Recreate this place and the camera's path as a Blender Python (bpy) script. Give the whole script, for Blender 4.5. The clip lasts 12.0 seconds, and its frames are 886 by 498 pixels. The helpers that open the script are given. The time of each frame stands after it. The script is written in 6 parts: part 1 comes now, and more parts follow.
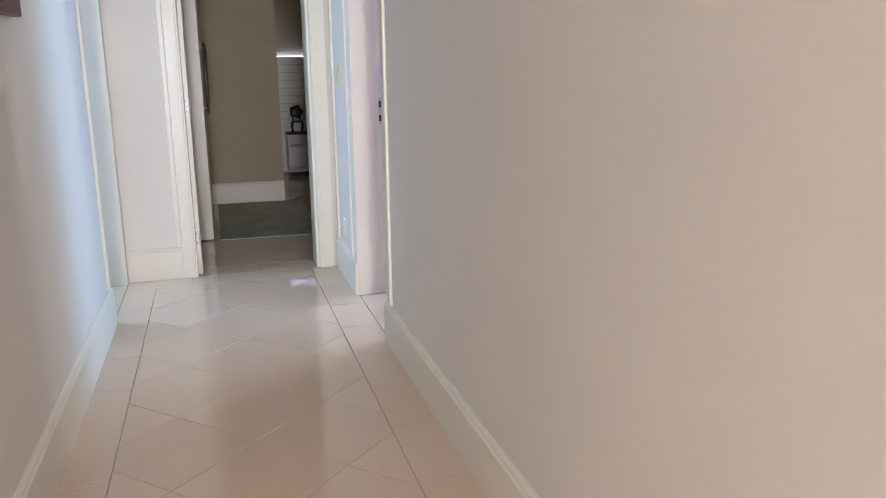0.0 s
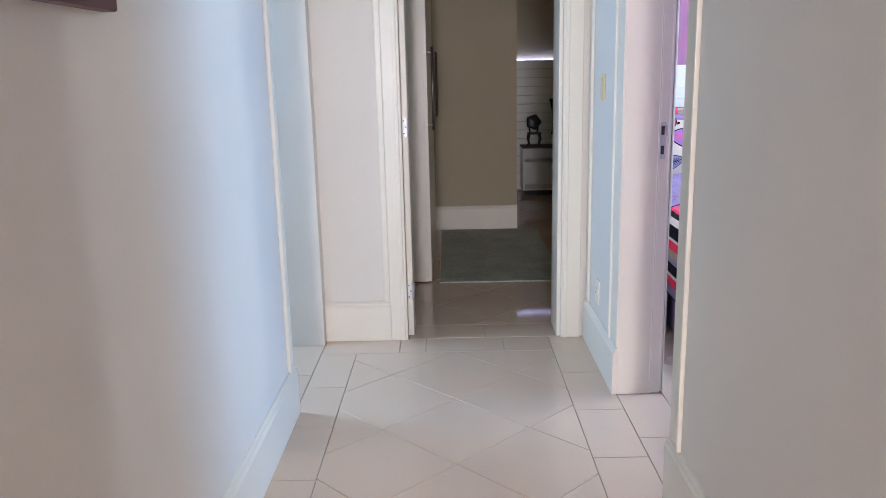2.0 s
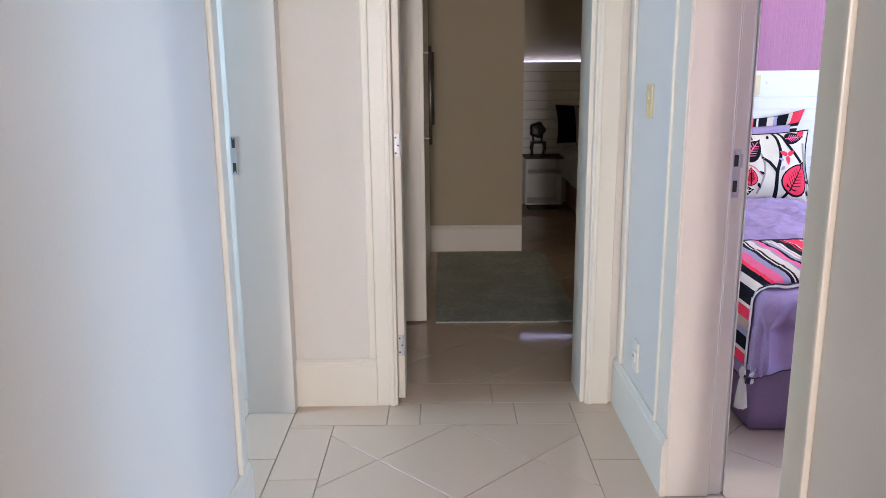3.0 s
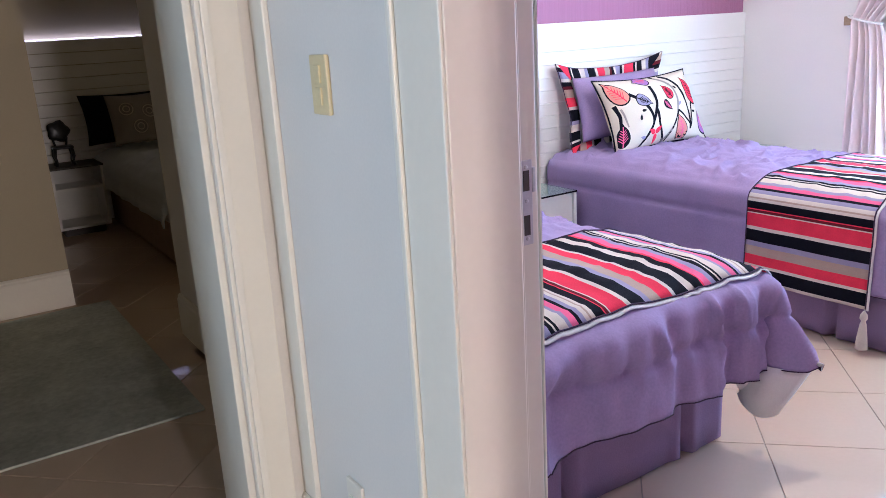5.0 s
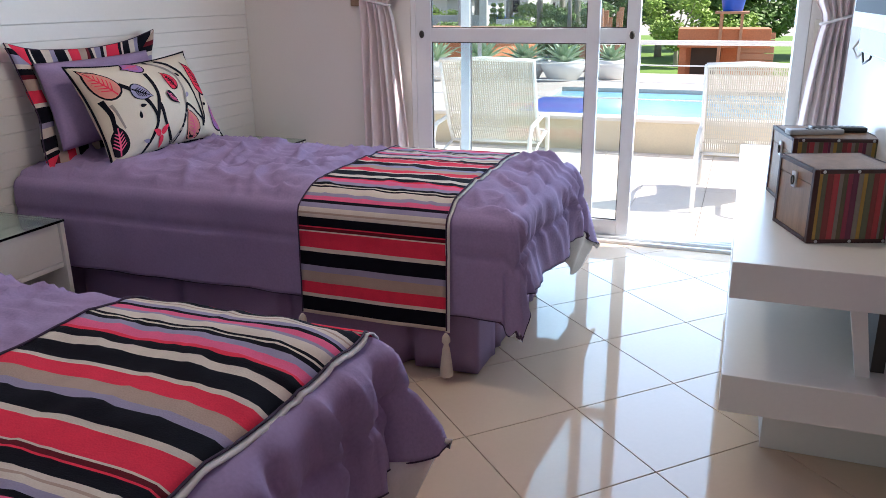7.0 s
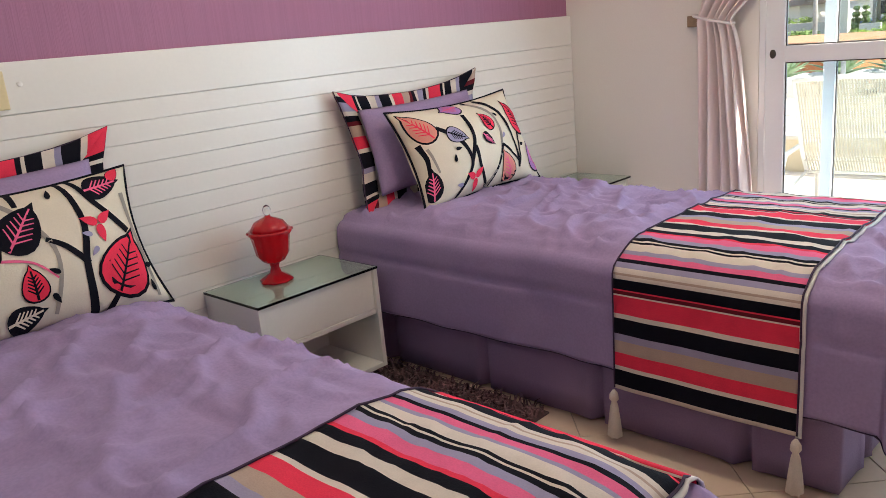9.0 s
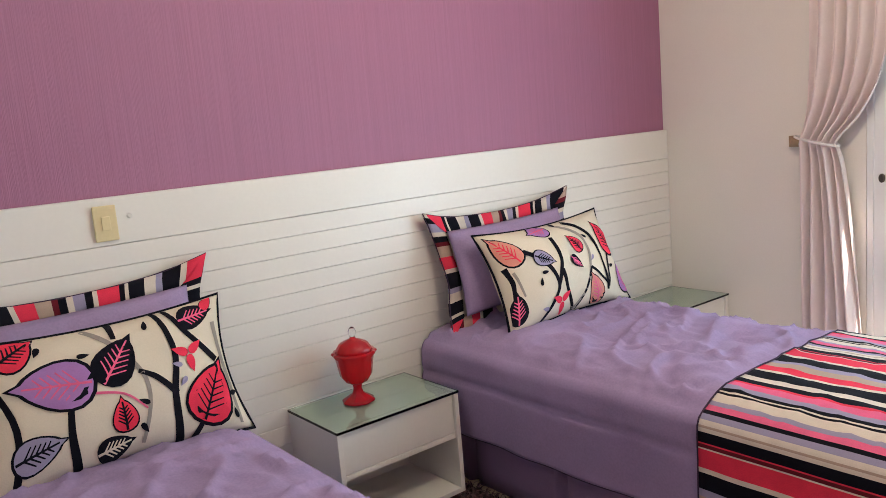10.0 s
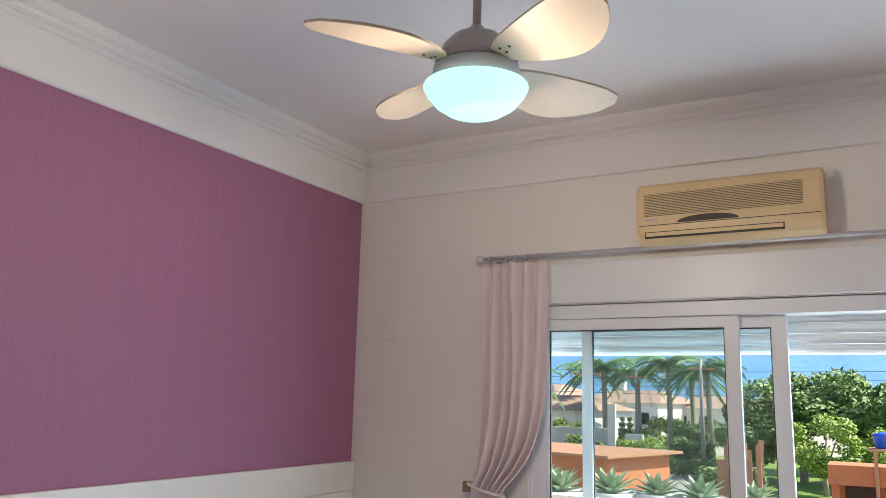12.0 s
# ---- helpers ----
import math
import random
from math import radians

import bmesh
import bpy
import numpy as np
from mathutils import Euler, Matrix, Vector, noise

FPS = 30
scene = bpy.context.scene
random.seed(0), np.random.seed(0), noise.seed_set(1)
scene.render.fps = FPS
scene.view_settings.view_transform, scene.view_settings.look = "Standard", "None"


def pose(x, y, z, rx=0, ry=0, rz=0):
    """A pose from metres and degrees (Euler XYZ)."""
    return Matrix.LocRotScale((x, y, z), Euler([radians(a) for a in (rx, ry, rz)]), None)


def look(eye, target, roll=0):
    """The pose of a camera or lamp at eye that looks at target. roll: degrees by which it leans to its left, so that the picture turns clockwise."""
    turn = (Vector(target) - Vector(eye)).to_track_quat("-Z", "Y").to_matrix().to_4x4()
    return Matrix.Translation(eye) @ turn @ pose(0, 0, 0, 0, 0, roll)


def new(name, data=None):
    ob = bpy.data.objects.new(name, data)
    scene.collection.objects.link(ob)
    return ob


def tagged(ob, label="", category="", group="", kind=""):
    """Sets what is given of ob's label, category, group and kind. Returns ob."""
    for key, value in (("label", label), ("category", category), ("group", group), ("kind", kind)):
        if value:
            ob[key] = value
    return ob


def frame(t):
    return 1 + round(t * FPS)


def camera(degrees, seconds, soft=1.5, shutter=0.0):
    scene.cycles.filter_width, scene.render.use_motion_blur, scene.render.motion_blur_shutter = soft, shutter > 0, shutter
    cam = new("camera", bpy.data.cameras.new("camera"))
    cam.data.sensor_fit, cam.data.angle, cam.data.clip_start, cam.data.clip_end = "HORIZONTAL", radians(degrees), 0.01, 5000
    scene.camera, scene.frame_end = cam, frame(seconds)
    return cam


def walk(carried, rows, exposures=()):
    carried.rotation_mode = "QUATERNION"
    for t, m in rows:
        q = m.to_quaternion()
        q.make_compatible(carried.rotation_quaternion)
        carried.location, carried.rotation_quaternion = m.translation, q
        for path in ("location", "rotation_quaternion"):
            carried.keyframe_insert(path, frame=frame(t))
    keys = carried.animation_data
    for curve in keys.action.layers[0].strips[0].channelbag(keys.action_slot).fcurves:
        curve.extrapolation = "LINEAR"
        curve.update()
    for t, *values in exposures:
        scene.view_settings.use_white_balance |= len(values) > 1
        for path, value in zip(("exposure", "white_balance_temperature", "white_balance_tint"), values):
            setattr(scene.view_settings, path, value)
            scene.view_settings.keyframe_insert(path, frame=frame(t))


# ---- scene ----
cam = camera(58.5, 12.0, soft=0.8)
PATH = [
    (0, (-0.778, -4.614, 1.366), (-0.246, -2.74, 0.913), -0.7),
    (0.5, (-0.706, -4.359, 1.381), (-0.499, -2.421, 0.933), -2.2),
    (1, (-0.65, -4.023, 1.41), (-0.604, -2.071, 0.975), -1.4),
    (1.5, (-0.66, -3.654, 1.399), (-0.686, -1.702, 0.966), -0.9),
    (2, (-0.711, -3.258, 1.411), (-0.734, -1.307, 0.968), -1.3),
    (2.5, (-0.712, -2.84, 1.432), (-0.748, -0.89, 0.987), -0.9),
    (2.7, (-0.73, -2.684, 1.436), (-0.76, -0.735, 0.991), -0.7),
    (4.5, (-0.795, -1.34, 1.436), (-0.122, 0.48, 0.95), -3.2),
    (5, (-0.708, -1.046, 1.411), (0.346, 0.567, 0.875), -3.3),
    (5.5, (-0.518, -0.811, 1.412), (0.909, 0.465, 0.834), -1.2),
    (6, (-0.341, -0.593, 1.398), (1.36, 0.276, 0.805), -0.4),
    (6.5, (-0.199, -0.45, 1.403), (1.586, 0.217, 0.794), -0.5),
    (6.7, (-0.137, -0.4, 1.384), (1.657, 0.243, 0.777), -0.5),
    (8.3, (0.279, -0.182, 1.235), (1.849, 0.914, 0.658), -3.4),
    (8.5, (0.287, -0.152, 1.27), (1.816, 1.014, 0.719), -3.8),
    (9, (0.343, -0.165, 1.366), (1.713, 1.196, 0.845), -5.3),
    (9.5, (0.416, -0.146, 1.473), (1.669, 1.342, 1.008), -5.7),
    (10, (0.436, -0.195, 1.565), (1.656, 1.357, 1.244), -4.8),
    (10.5, (0.338, -0.127, 1.679), (1.631, 1.395, 1.575), -2.9),
    (11, (0.338, -0.189, 1.731), (1.695, 1.272, 1.886), -0.5),
    (11.5, (0.336, -0.219, 1.796), (1.822, 1.08, 2.119), 1.2),
    (12, (0.374, -0.237, 1.789), (2.083, 0.737, 2.155), 1.4),
]
walk(cam, [(t, look(eye, target, roll)) for t, eye, target, roll in PATH],
     [(0.0, 2.5, 5250, 13), (0.7, 2.55, 5200, 14), (1.5, 2.5, 5150, 15), (2.5, 2.45, 5350, 16), (4.5, 2.3, 6000, 19), (5.0, 2.3, 5700, 19), (5.5, 1.6, 5800, 19), (6.5, 0.9, 6300, 19), (8.5, 1.2, 7200, 18), (9.5, 1.5, 7700, 15), (10.5, 1.5, 7500, 15), (11.0, 1.05, 7400, 16), (12.0, 0.8, 7000, 15)])

# ---- light ----
SUN_TO = Vector((0.22, -0.75, 0.87)).normalized()
world = bpy.data.worlds.new("world")
scene.world = world
world.use_nodes = True
wn = world.node_tree
sky = wn.nodes.new("ShaderNodeTexSky")
sky.sky_type = "NISHITA"
sky.sun_disc = False
sky.sun_elevation = math.asin(SUN_TO.z)
sky.sun_rotation = math.atan2(SUN_TO.x, SUN_TO.y)
wn.links.new(sky.outputs[0], wn.nodes["Background"].inputs[0])
wn.nodes["Background"].inputs[1].default_value = 0.15

sun = new("sun", bpy.data.lights.new("sun", "SUN"))
sun.data.energy, sun.data.angle, sun.data.color = 5.0, radians(0.5), (1.0, 0.965, 0.92)
sun.matrix_world = look((0, 0, 12), Vector((0, 0, 12)) - SUN_TO)


def area(name, eye, target, w, h, watts, col):
    d = bpy.data.lights.new(name, "AREA")
    d.shape, d.size, d.size_y, d.energy, d.color = "RECTANGLE", w, h, watts, col
    ob = new(name, d)
    ob.matrix_world = look(eye, target)
    return ob


XW_DOOR = 4.28
# daylight of the glass door and side window; hall and suite fills added
area("side_window_light", (-3.1, 0.47, 1.5), (0, 0.40, 1.2), 0.75, 1.3, 7, (0.60, 0.82, 1.0))
# unseen fill behind the camera, added to brighten the corridor
area("hall_fill_light", (-1.0, -9.9, 1.5), (-0.6, 0, 1.2), 0.7, 2.0, 56, (1.0, 0.87, 0.75))
area("glass_door_light", (XW_DOOR + 0.21, 0.435, 1.12), (0, 0.435, 1.12), 1.95, 2.0, 40, (0.45, 0.72, 1.0))
# added warm fill for the suite, no source there
area("suite_fill_light", (2.6, 4.4, 1.5), (-0.9, 2.0, 0.9), 1.0, 1.2, 0.6, (1.0, 0.80, 0.42))
bulb = new("fan_bulb", bpy.data.lights.new("fan_bulb", "POINT"))
bulb.data.energy, bulb.data.color, bulb.data.shadow_soft_size = 20, (1.0, 0.93, 0.80), 0.09
bulb.location = (2.33, 0.78, 2.63)

# ---- materials ----


def mat(name, col, rough=0.5, metal=0.0, var=0.06, scale=6.0, fine=90.0, bump=0.1, island=0.0, rand=0.0, spec=0.5, stretch=(1, 1, 1), **kw):
    """A surface with variation at two scales and fine relief."""
    m = bpy.data.materials.new(name)
    m.use_nodes = True
    nt = m.node_tree
    b = nt.nodes["Principled BSDF"]
    b.inputs["Roughness"].default_value, b.inputs["Metallic"].default_value = rough, metal
    b.inputs["Specular IOR Level"].default_value = spec
    tc = nt.nodes.new("ShaderNodeTexCoord")
    mp = nt.nodes.new("ShaderNodeMapping")
    mp.inputs["Scale"].default_value = stretch
    nt.links.new(tc.outputs["Object"], mp.inputs[0])
    n1, n2 = nt.nodes.new("ShaderNodeTexNoise"), nt.nodes.new("ShaderNodeTexNoise")
    for n, sc in ((n1, scale), (n2, fine)):
        n.inputs["Scale"].default_value = sc
        n.inputs["Detail"].default_value = 3
        nt.links.new(mp.outputs[0], n.inputs["Vector"])
    add = nt.nodes.new("ShaderNodeMath")
    add.operation = "ADD"
    nt.links.new(n1.outputs["Fac"], add.inputs[0])
    nt.links.new(n2.outputs["Fac"], add.inputs[1])
    last = add.outputs[0]
    if rand:
        oi = nt.nodes.new("ShaderNodeObjectInfo")
        mx = nt.nodes.new("ShaderNodeMath")
        mx.operation = "MULTIPLY_ADD"
        nt.links.new(oi.outputs["Random"], mx.inputs[0])
        mx.inputs[1].default_value = rand
        nt.links.new(last, mx.inputs[2])
        last = mx.outputs[0]
    if island:
        ge = nt.nodes.new("ShaderNodeNewGeometry")
        mx = nt.nodes.new("ShaderNodeMath")
        mx.operation = "MULTIPLY_ADD"
        nt.links.new(ge.outputs["Random Per Island"], mx.inputs[0])
        mx.inputs[1].default_value = island
        nt.links.new(last, mx.inputs[2])
        last = mx.outputs[0]
    mr = nt.nodes.new("ShaderNodeMapRange")
    mr.inputs["From Min"].default_value, mr.inputs["From Max"].default_value = 0.6, 1.4 + rand + island
    mr.inputs["To Min"].default_value, mr.inputs["To Max"].default_value = 1 - var, 1 + var
    nt.links.new(last, mr.inputs["Value"])
    mul = nt.nodes.new("ShaderNodeVectorMath")
    mul.operation = "SCALE"
    mul.inputs[0].default_value = col
    nt.links.new(mr.outputs[0], mul.inputs["Scale"])
    nt.links.new(mul.outputs[0], b.inputs["Base Color"])
    if bump:
        bp = nt.nodes.new("ShaderNodeBump")
        bp.inputs["Strength"].default_value, bp.inputs["Distance"].default_value = bump, 0.004
        nt.links.new(add.outputs[0], bp.inputs["Height"])
        nt.links.new(bp.outputs[0], b.inputs["Normal"])
    for k, v in kw.items():
        b.inputs[{"sheen": "Sheen Weight", "coat": "Coat Weight", "trans": "Transmission Weight", "ior": "IOR"}[k]].default_value = v
    return m


def glass(name, tint=(1, 1, 1), rough=0.0):
    m = bpy.data.materials.new(name)
    m.use_nodes = True
    b = m.node_tree.nodes["Principled BSDF"]
    b.inputs["Base Color"].default_value = (*tint, 1)
    b.inputs["Transmission Weight"].default_value = 1
    b.inputs["Roughness"].default_value = rough
    b.inputs["IOR"].default_value = 1.45
    return m


def window_glass(name):
    """Thin clear pane: passes light straight, mirrors a little more at a slant."""
    m = bpy.data.materials.new(name)
    m.use_nodes = True
    nt = m.node_tree
    nt.nodes.remove(nt.nodes["Principled BSDF"])
    clear, gloss, mix, fr = (nt.nodes.new(k) for k in ("ShaderNodeBsdfTransparent", "ShaderNodeBsdfGlossy", "ShaderNodeMixShader", "ShaderNodeFresnel"))
    clear.inputs["Color"].default_value = (0.93, 0.96, 0.95, 1)
    gloss.inputs["Roughness"].default_value = 0.0
    fr.inputs["IOR"].default_value = 1.45
    nt.links.new(fr.outputs[0], mix.inputs[0])
    nt.links.new(clear.outputs[0], mix.inputs[1])
    nt.links.new(gloss.outputs[0], mix.inputs[2])
    nt.links.new(mix.outputs[0], nt.nodes["Material Output"].inputs["Surface"])
    return m


def glow(name, col, strength):
    m = bpy.data.materials.new(name)
    m.use_nodes = True
    b = m.node_tree.nodes["Principled BSDF"]
    b.inputs["Base Color"].default_value = (*col, 1)
    b.inputs["Emission Color"].default_value = (*col, 1)
    b.inputs["Emission Strength"].default_value = strength
    return m


M_WALL = mat("wall_paint", (0.78, 0.735, 0.66), 0.62, var=0.03, scale=2.0, fine=140, bump=0.06)
M_WALLR = mat("bedroom_paint", (0.80, 0.76, 0.69), 0.65, var=0.03, scale=2.0, fine=140, bump=0.06)
M_TRIM = mat("trim_lacquer", (0.83, 0.78, 0.66), 0.35, var=0.02, scale=3, fine=60, bump=0.03)
M_CEIL = mat("ceiling_paint", (0.80, 0.78, 0.74), 0.8, var=0.02, scale=2, fine=120, bump=0.05)
M_TILE = mat("polished_porcelain", (0.68, 0.535, 0.40), 0.055, var=0.03, scale=4, fine=60, bump=0.0, rand=0.35, spec=0.42, coat=0.03)
M_GROUT = mat("grout", (0.42, 0.36, 0.30), 0.8, var=0.1, scale=10)
M_PURPLE = mat("purple_wallpaper", (0.37, 0.145, 0.245), 0.55, var=0.09, scale=5, fine=40, bump=0.4, stretch=(16, 16, 0.10))
M_WHITE = mat("white_lacquer", (0.80, 0.78, 0.71), 0.28, var=0.02, scale=3, fine=70, bump=0.02)
M_ALU = mat("white_aluminium", (0.78, 0.79, 0.78), 0.35, var=0.02, scale=4, bump=0.02)
M_CREAMPL = mat("yellowed_plastic", (0.72, 0.60, 0.34), 0.4, var=0.05, scale=5, bump=0.02)
M_ACPL = mat("aged_ac_plastic", (0.70, 0.52, 0.28), 0.42, var=0.08, scale=4, bump=0.03)
# near-black for slots and small dark parts, also for painted shade
M_DARK = mat("dark_slot_and_shade", (0.05, 0.04, 0.03), 0.6, var=0.1)
M_STEEL = mat("brushed_steel", (0.60, 0.61, 0.61), 0.40, 0.35, var=0.08, scale=10, fine=200, bump=0.03)
M_HANDLE = mat("aged_steel", (0.20, 0.18, 0.16), 0.38, 0.8, var=0.15, scale=12, fine=120, bump=0.03)
M_COVER = mat("pale_blue_cotton_cover", (0.62, 0.66, 0.66), 0.85, var=0.06, scale=6, fine=150, bump=0.2)
M_CHROME = mat("chrome", (0.7, 0.7, 0.7), 0.12, 1.0, var=0.03, bump=0.0)
M_PANE = window_glass("window_glass")
M_GLASS = glass("clear_glass", (0.97, 1.0, 0.99))
M_GLASSG = glass("green_edged_glass", (0.80, 0.95, 0.88))
M_RED = glass("red_glass", (0.75, 0.008, 0.018), 0.06)
M_RED.node_tree.nodes["Principled BSDF"].inputs["Transmission Weight"].default_value = 0.55
M_LILAC = mat("lilac_quilt_cotton", (0.35, 0.262, 0.43), 0.88, spec=0.12, var=0.12, scale=5, fine=120, bump=0.16, sheen=0.04)
M_SKIRT = mat("lilac_bed_skirt", (0.295, 0.206, 0.335), 0.9, spec=0.12, var=0.09, scale=6, fine=200, bump=0.2, sheen=0.03)
M_LINING = mat("white_cotton_lining", (0.72, 0.69, 0.66), 0.85, var=0.05, scale=6, fine=150, bump=0.2)
M_PIPING = mat("dark_purple_piping", (0.045, 0.02, 0.05), 0.8, var=0.1)
F_BLACK = mat("black_woven_stripe", (0.006, 0.006, 0.011), 0.9, spec=0.15, var=0.2, scale=20, fine=300, bump=0.3)
F_CREAM = mat("cream_woven_stripe", (0.68, 0.60, 0.51), 0.9, spec=0.15, var=0.08, scale=20, fine=300, bump=0.3)
F_RED = mat("coral_red_woven_stripe", (0.84, 0.045, 0.09), 0.9, spec=0.15, var=0.1, scale=20, fine=300, bump=0.3)
F_PINK = mat("pink_woven_stripe", (0.80, 0.14, 0.27), 0.9, spec=0.15, var=0.1, scale=20, fine=300, bump=0.3)
F_TAN = mat("tan_woven_stripe", (0.46, 0.34, 0.27), 0.9, spec=0.15, var=0.08, scale=20, fine=300, bump=0.3)
F_LAV = mat("lavender_woven_stripe", (0.33, 0.30, 0.43), 0.9, spec=0.15, var=0.08, scale=20, fine=300, bump=0.3)
F_MAROON = mat("maroon_woven_stripe", (0.14, 0.012, 0.02), 0.9, spec=0.15, var=0.1, scale=20, fine=300, bump=0.3)
F_IVORY = mat("ivory_printed_cotton", (0.72, 0.64, 0.50), 0.85, spec=0.15, var=0.05, scale=8, fine=220, bump=0.2)
F_LEAFLILAC = mat("lilac_leaf_print", (0.40, 0.20, 0.46), 0.85, spec=0.15, var=0.08, scale=12, fine=200)
F_SALMON = mat("salmon_leaf_print", (0.70, 0.26, 0.20), 0.85, spec=0.15, var=0.08, scale=12, fine=200)
F_GREY = mat("grey_stem_print", (0.33, 0.29, 0.25), 0.85, spec=0.15, var=0.08, scale=12, fine=200)
M_CURTAIN = mat("mauve_linen_curtain", (0.88, 0.76, 0.73), 0.85, var=0.06, scale=10, fine=220, bump=0.2, sheen=0.2)
_nt = M_CURTAIN.node_tree
_b = _nt.nodes["Principled BSDF"]
_tr, _mix = _nt.nodes.new("ShaderNodeBsdfTranslucent"), _nt.nodes.new("ShaderNodeMixShader")
_tr.inputs["Color"].default_value = (0.80, 0.68, 0.64, 1)
_mix.inputs[0].default_value = 0.15
_nt.links.new(_b.outputs[0], _mix.inputs[1])
_nt.links.new(_tr.outputs[0], _mix.inputs[2])
_nt.links.new(_mix.outputs[0], _nt.nodes["Material Output"].inputs["Surface"])
M_FRAMEWOOD = mat("dark_red_wood", (0.10, 0.022, 0.02), 0.4, var=0.2, scale=6, fine=60, stretch=(1, 0.1, 1))
M_FANBLADE = mat("beige_fan_blade", (0.62, 0.50, 0.37), 0.5, var=0.06, scale=5, fine=60, stretch=(1, 1, 1))
M_FANBODY = mat("grey_enamel", (0.42, 0.37, 0.34), 0.35, 0.2, var=0.04)
M_DOME = glow("frosted_lamp_glass", (0.46, 0.90, 0.86), 0.60)
M_TV = mat("black_tv_plastic", (0.012, 0.012, 0.013), 0.3, var=0.1)
M_SCREEN = mat("tv_screen", (0.02, 0.02, 0.022), 0.42, var=0.05, bump=0, spec=0.02)
M_SILVER = mat("silver_plastic", (0.45, 0.45, 0.45), 0.4, 0.3, var=0.03)
M_LED = glow("led_strip", (0.72, 0.70, 1.0), 1.3)
# wall paint with the suite's dimness put into a darker beige
M_SUITE = mat("suite_dimmed_paint", (0.43, 0.365, 0.235), 0.6, var=0.03, scale=2, fine=140, bump=0.06)
M_RUG = mat("pale_green_rug", (0.46, 0.48, 0.41), 0.95, var=0.30, scale=4, fine=40, bump=0.6)

# ---- helpers of this scene ----


def link(name, bm, m, parent=None, label="", smooth=False):
    me = bpy.data.meshes.new(name)
    bm.to_mesh(me)
    bm.free()
    for mm in (m if isinstance(m, (list, tuple)) else [m]):
        me.materials.append(mm)
    if smooth:
        for p in me.polygons:
            p.use_smooth = True
    ob = new(name, me)
    if parent:
        ob.parent = parent
    if label:
        ob["label"] = label
    return ob


def part(name, bm, m, parent, label="", smooth=False):
    return link(name, bm, m, parent, label, smooth)


def thing(name, at, label, category, group="", kind="", rz=0):
    ob = new(name)
    ob.empty_display_size = 0.1
    ob.matrix_world = pose(*at, 0, 0, rz)
    return tagged(ob, label, category, group, kind)


def box(x0, x1, y0, y1, z0, z1, bevel=0.0, bm=None, seg=2):
    bm2 = bmesh.new()
    bmesh.ops.create_cube(bm2, size=1)
    bmesh.ops.scale(bm2, vec=(abs(x1 - x0), abs(y1 - y0), abs(z1 - z0)), verts=bm2.verts)
    bmesh.ops.translate(bm2, vec=((x0 + x1) / 2, (y0 + y1) / 2, (z0 + z1) / 2), verts=bm2.verts)
    if bevel:
        bmesh.ops.bevel(bm2, geom=bm2.edges[:], offset=bevel, segments=seg, affect="EDGES", profile=0.6)
    return bm2 if bm is None else merge(bm, bm2)


def merge(bm, *others):
    for o in others:
        me = bpy.data.meshes.new("tmp")
        o.to_mesh(me)
        o.free()
        bm.from_mesh(me)
        bpy.data.meshes.remove(me)
    return bm


def tube(points, r, seg=10, cap=True, bm=None):
    """A round bar along points; r is one radius or one for each point."""
    bm = bm or bmesh.new()
    pts = [Vector(p) for p in points]
    rs = r if isinstance(r, (list, tuple)) else [r] * len(pts)
    rings, side = [], None
    for i, p in enumerate(pts):
        d = (pts[min(i + 1, len(pts) - 1)] - pts[max(i - 1, 0)]).normalized()
        if side is None:
            side = d.orthogonal().normalized()
        side = (side - d * side.dot(d)).normalized()
        up = d.cross(side)
        rings.append([bm.verts.new(p + (side * math.cos(a) + up * math.sin(a)) * rs[i]) for a in [2 * math.pi * k / seg for k in range(seg)]])
    for a, b in zip(rings, rings[1:]):
        for k in range(seg):
            bm.faces.new((a[k], a[(k + 1) % seg], b[(k + 1) % seg], b[k]))
    if cap:
        bm.faces.new(rings[0][::-1])
        bm.faces.new(rings[-1])
    return bm


def lathe(profile, seg=32, at=(0, 0, 0), lobes=0, depth=0.0, bm=None):
    """Turns (radius, z) pairs round the z axis; lobes: a fluted outline."""
    bm = bm or bmesh.new()
    rings = []
    for r, z in profile:
        ring = []
        for k in range(seg):
            a = 2 * math.pi * k / seg
            rr = r * (1 + depth * math.cos(lobes * a)) if lobes else r
            ring.append(bm.verts.new((at[0] + rr * math.cos(a), at[1] + rr * math.sin(a), at[2] + z)))
        rings.append(ring)
    for a, b in zip(rings, rings[1:]):
        for k in range(seg):
            bm.faces.new((a[k], a[(k + 1) % seg], b[(k + 1) % seg], b[k]))
    bm.faces.new(rings[0][::-1])
    bm.faces.new(rings[-1])
    bmesh.ops.recalc_face_normals(bm, faces=bm.faces[:])
    return bm


def prism(poly, z0, z1, bevel=0.0):
    """A flat polygon (x, y) raised from z0 to z1."""
    bm = bmesh.new()
    a = [bm.verts.new((x, y, z0)) for x, y in poly]
    b = [bm.verts.new((x, y, z1)) for x, y in poly]
    n = len(poly)
    bm.faces.new(a[::-1])
    top = bm.faces.new(b)
    for k in range(n):
        bm.faces.new((a[k], a[(k + 1) % n], b[(k + 1) % n], b[k]))
    if bevel:
        bmesh.ops.bevel(bm, geom=list(top.edges), offset=bevel, segments=1, affect="EDGES")
    bmesh.ops.recalc_face_normals(bm, faces=bm.faces[:])
    return bm


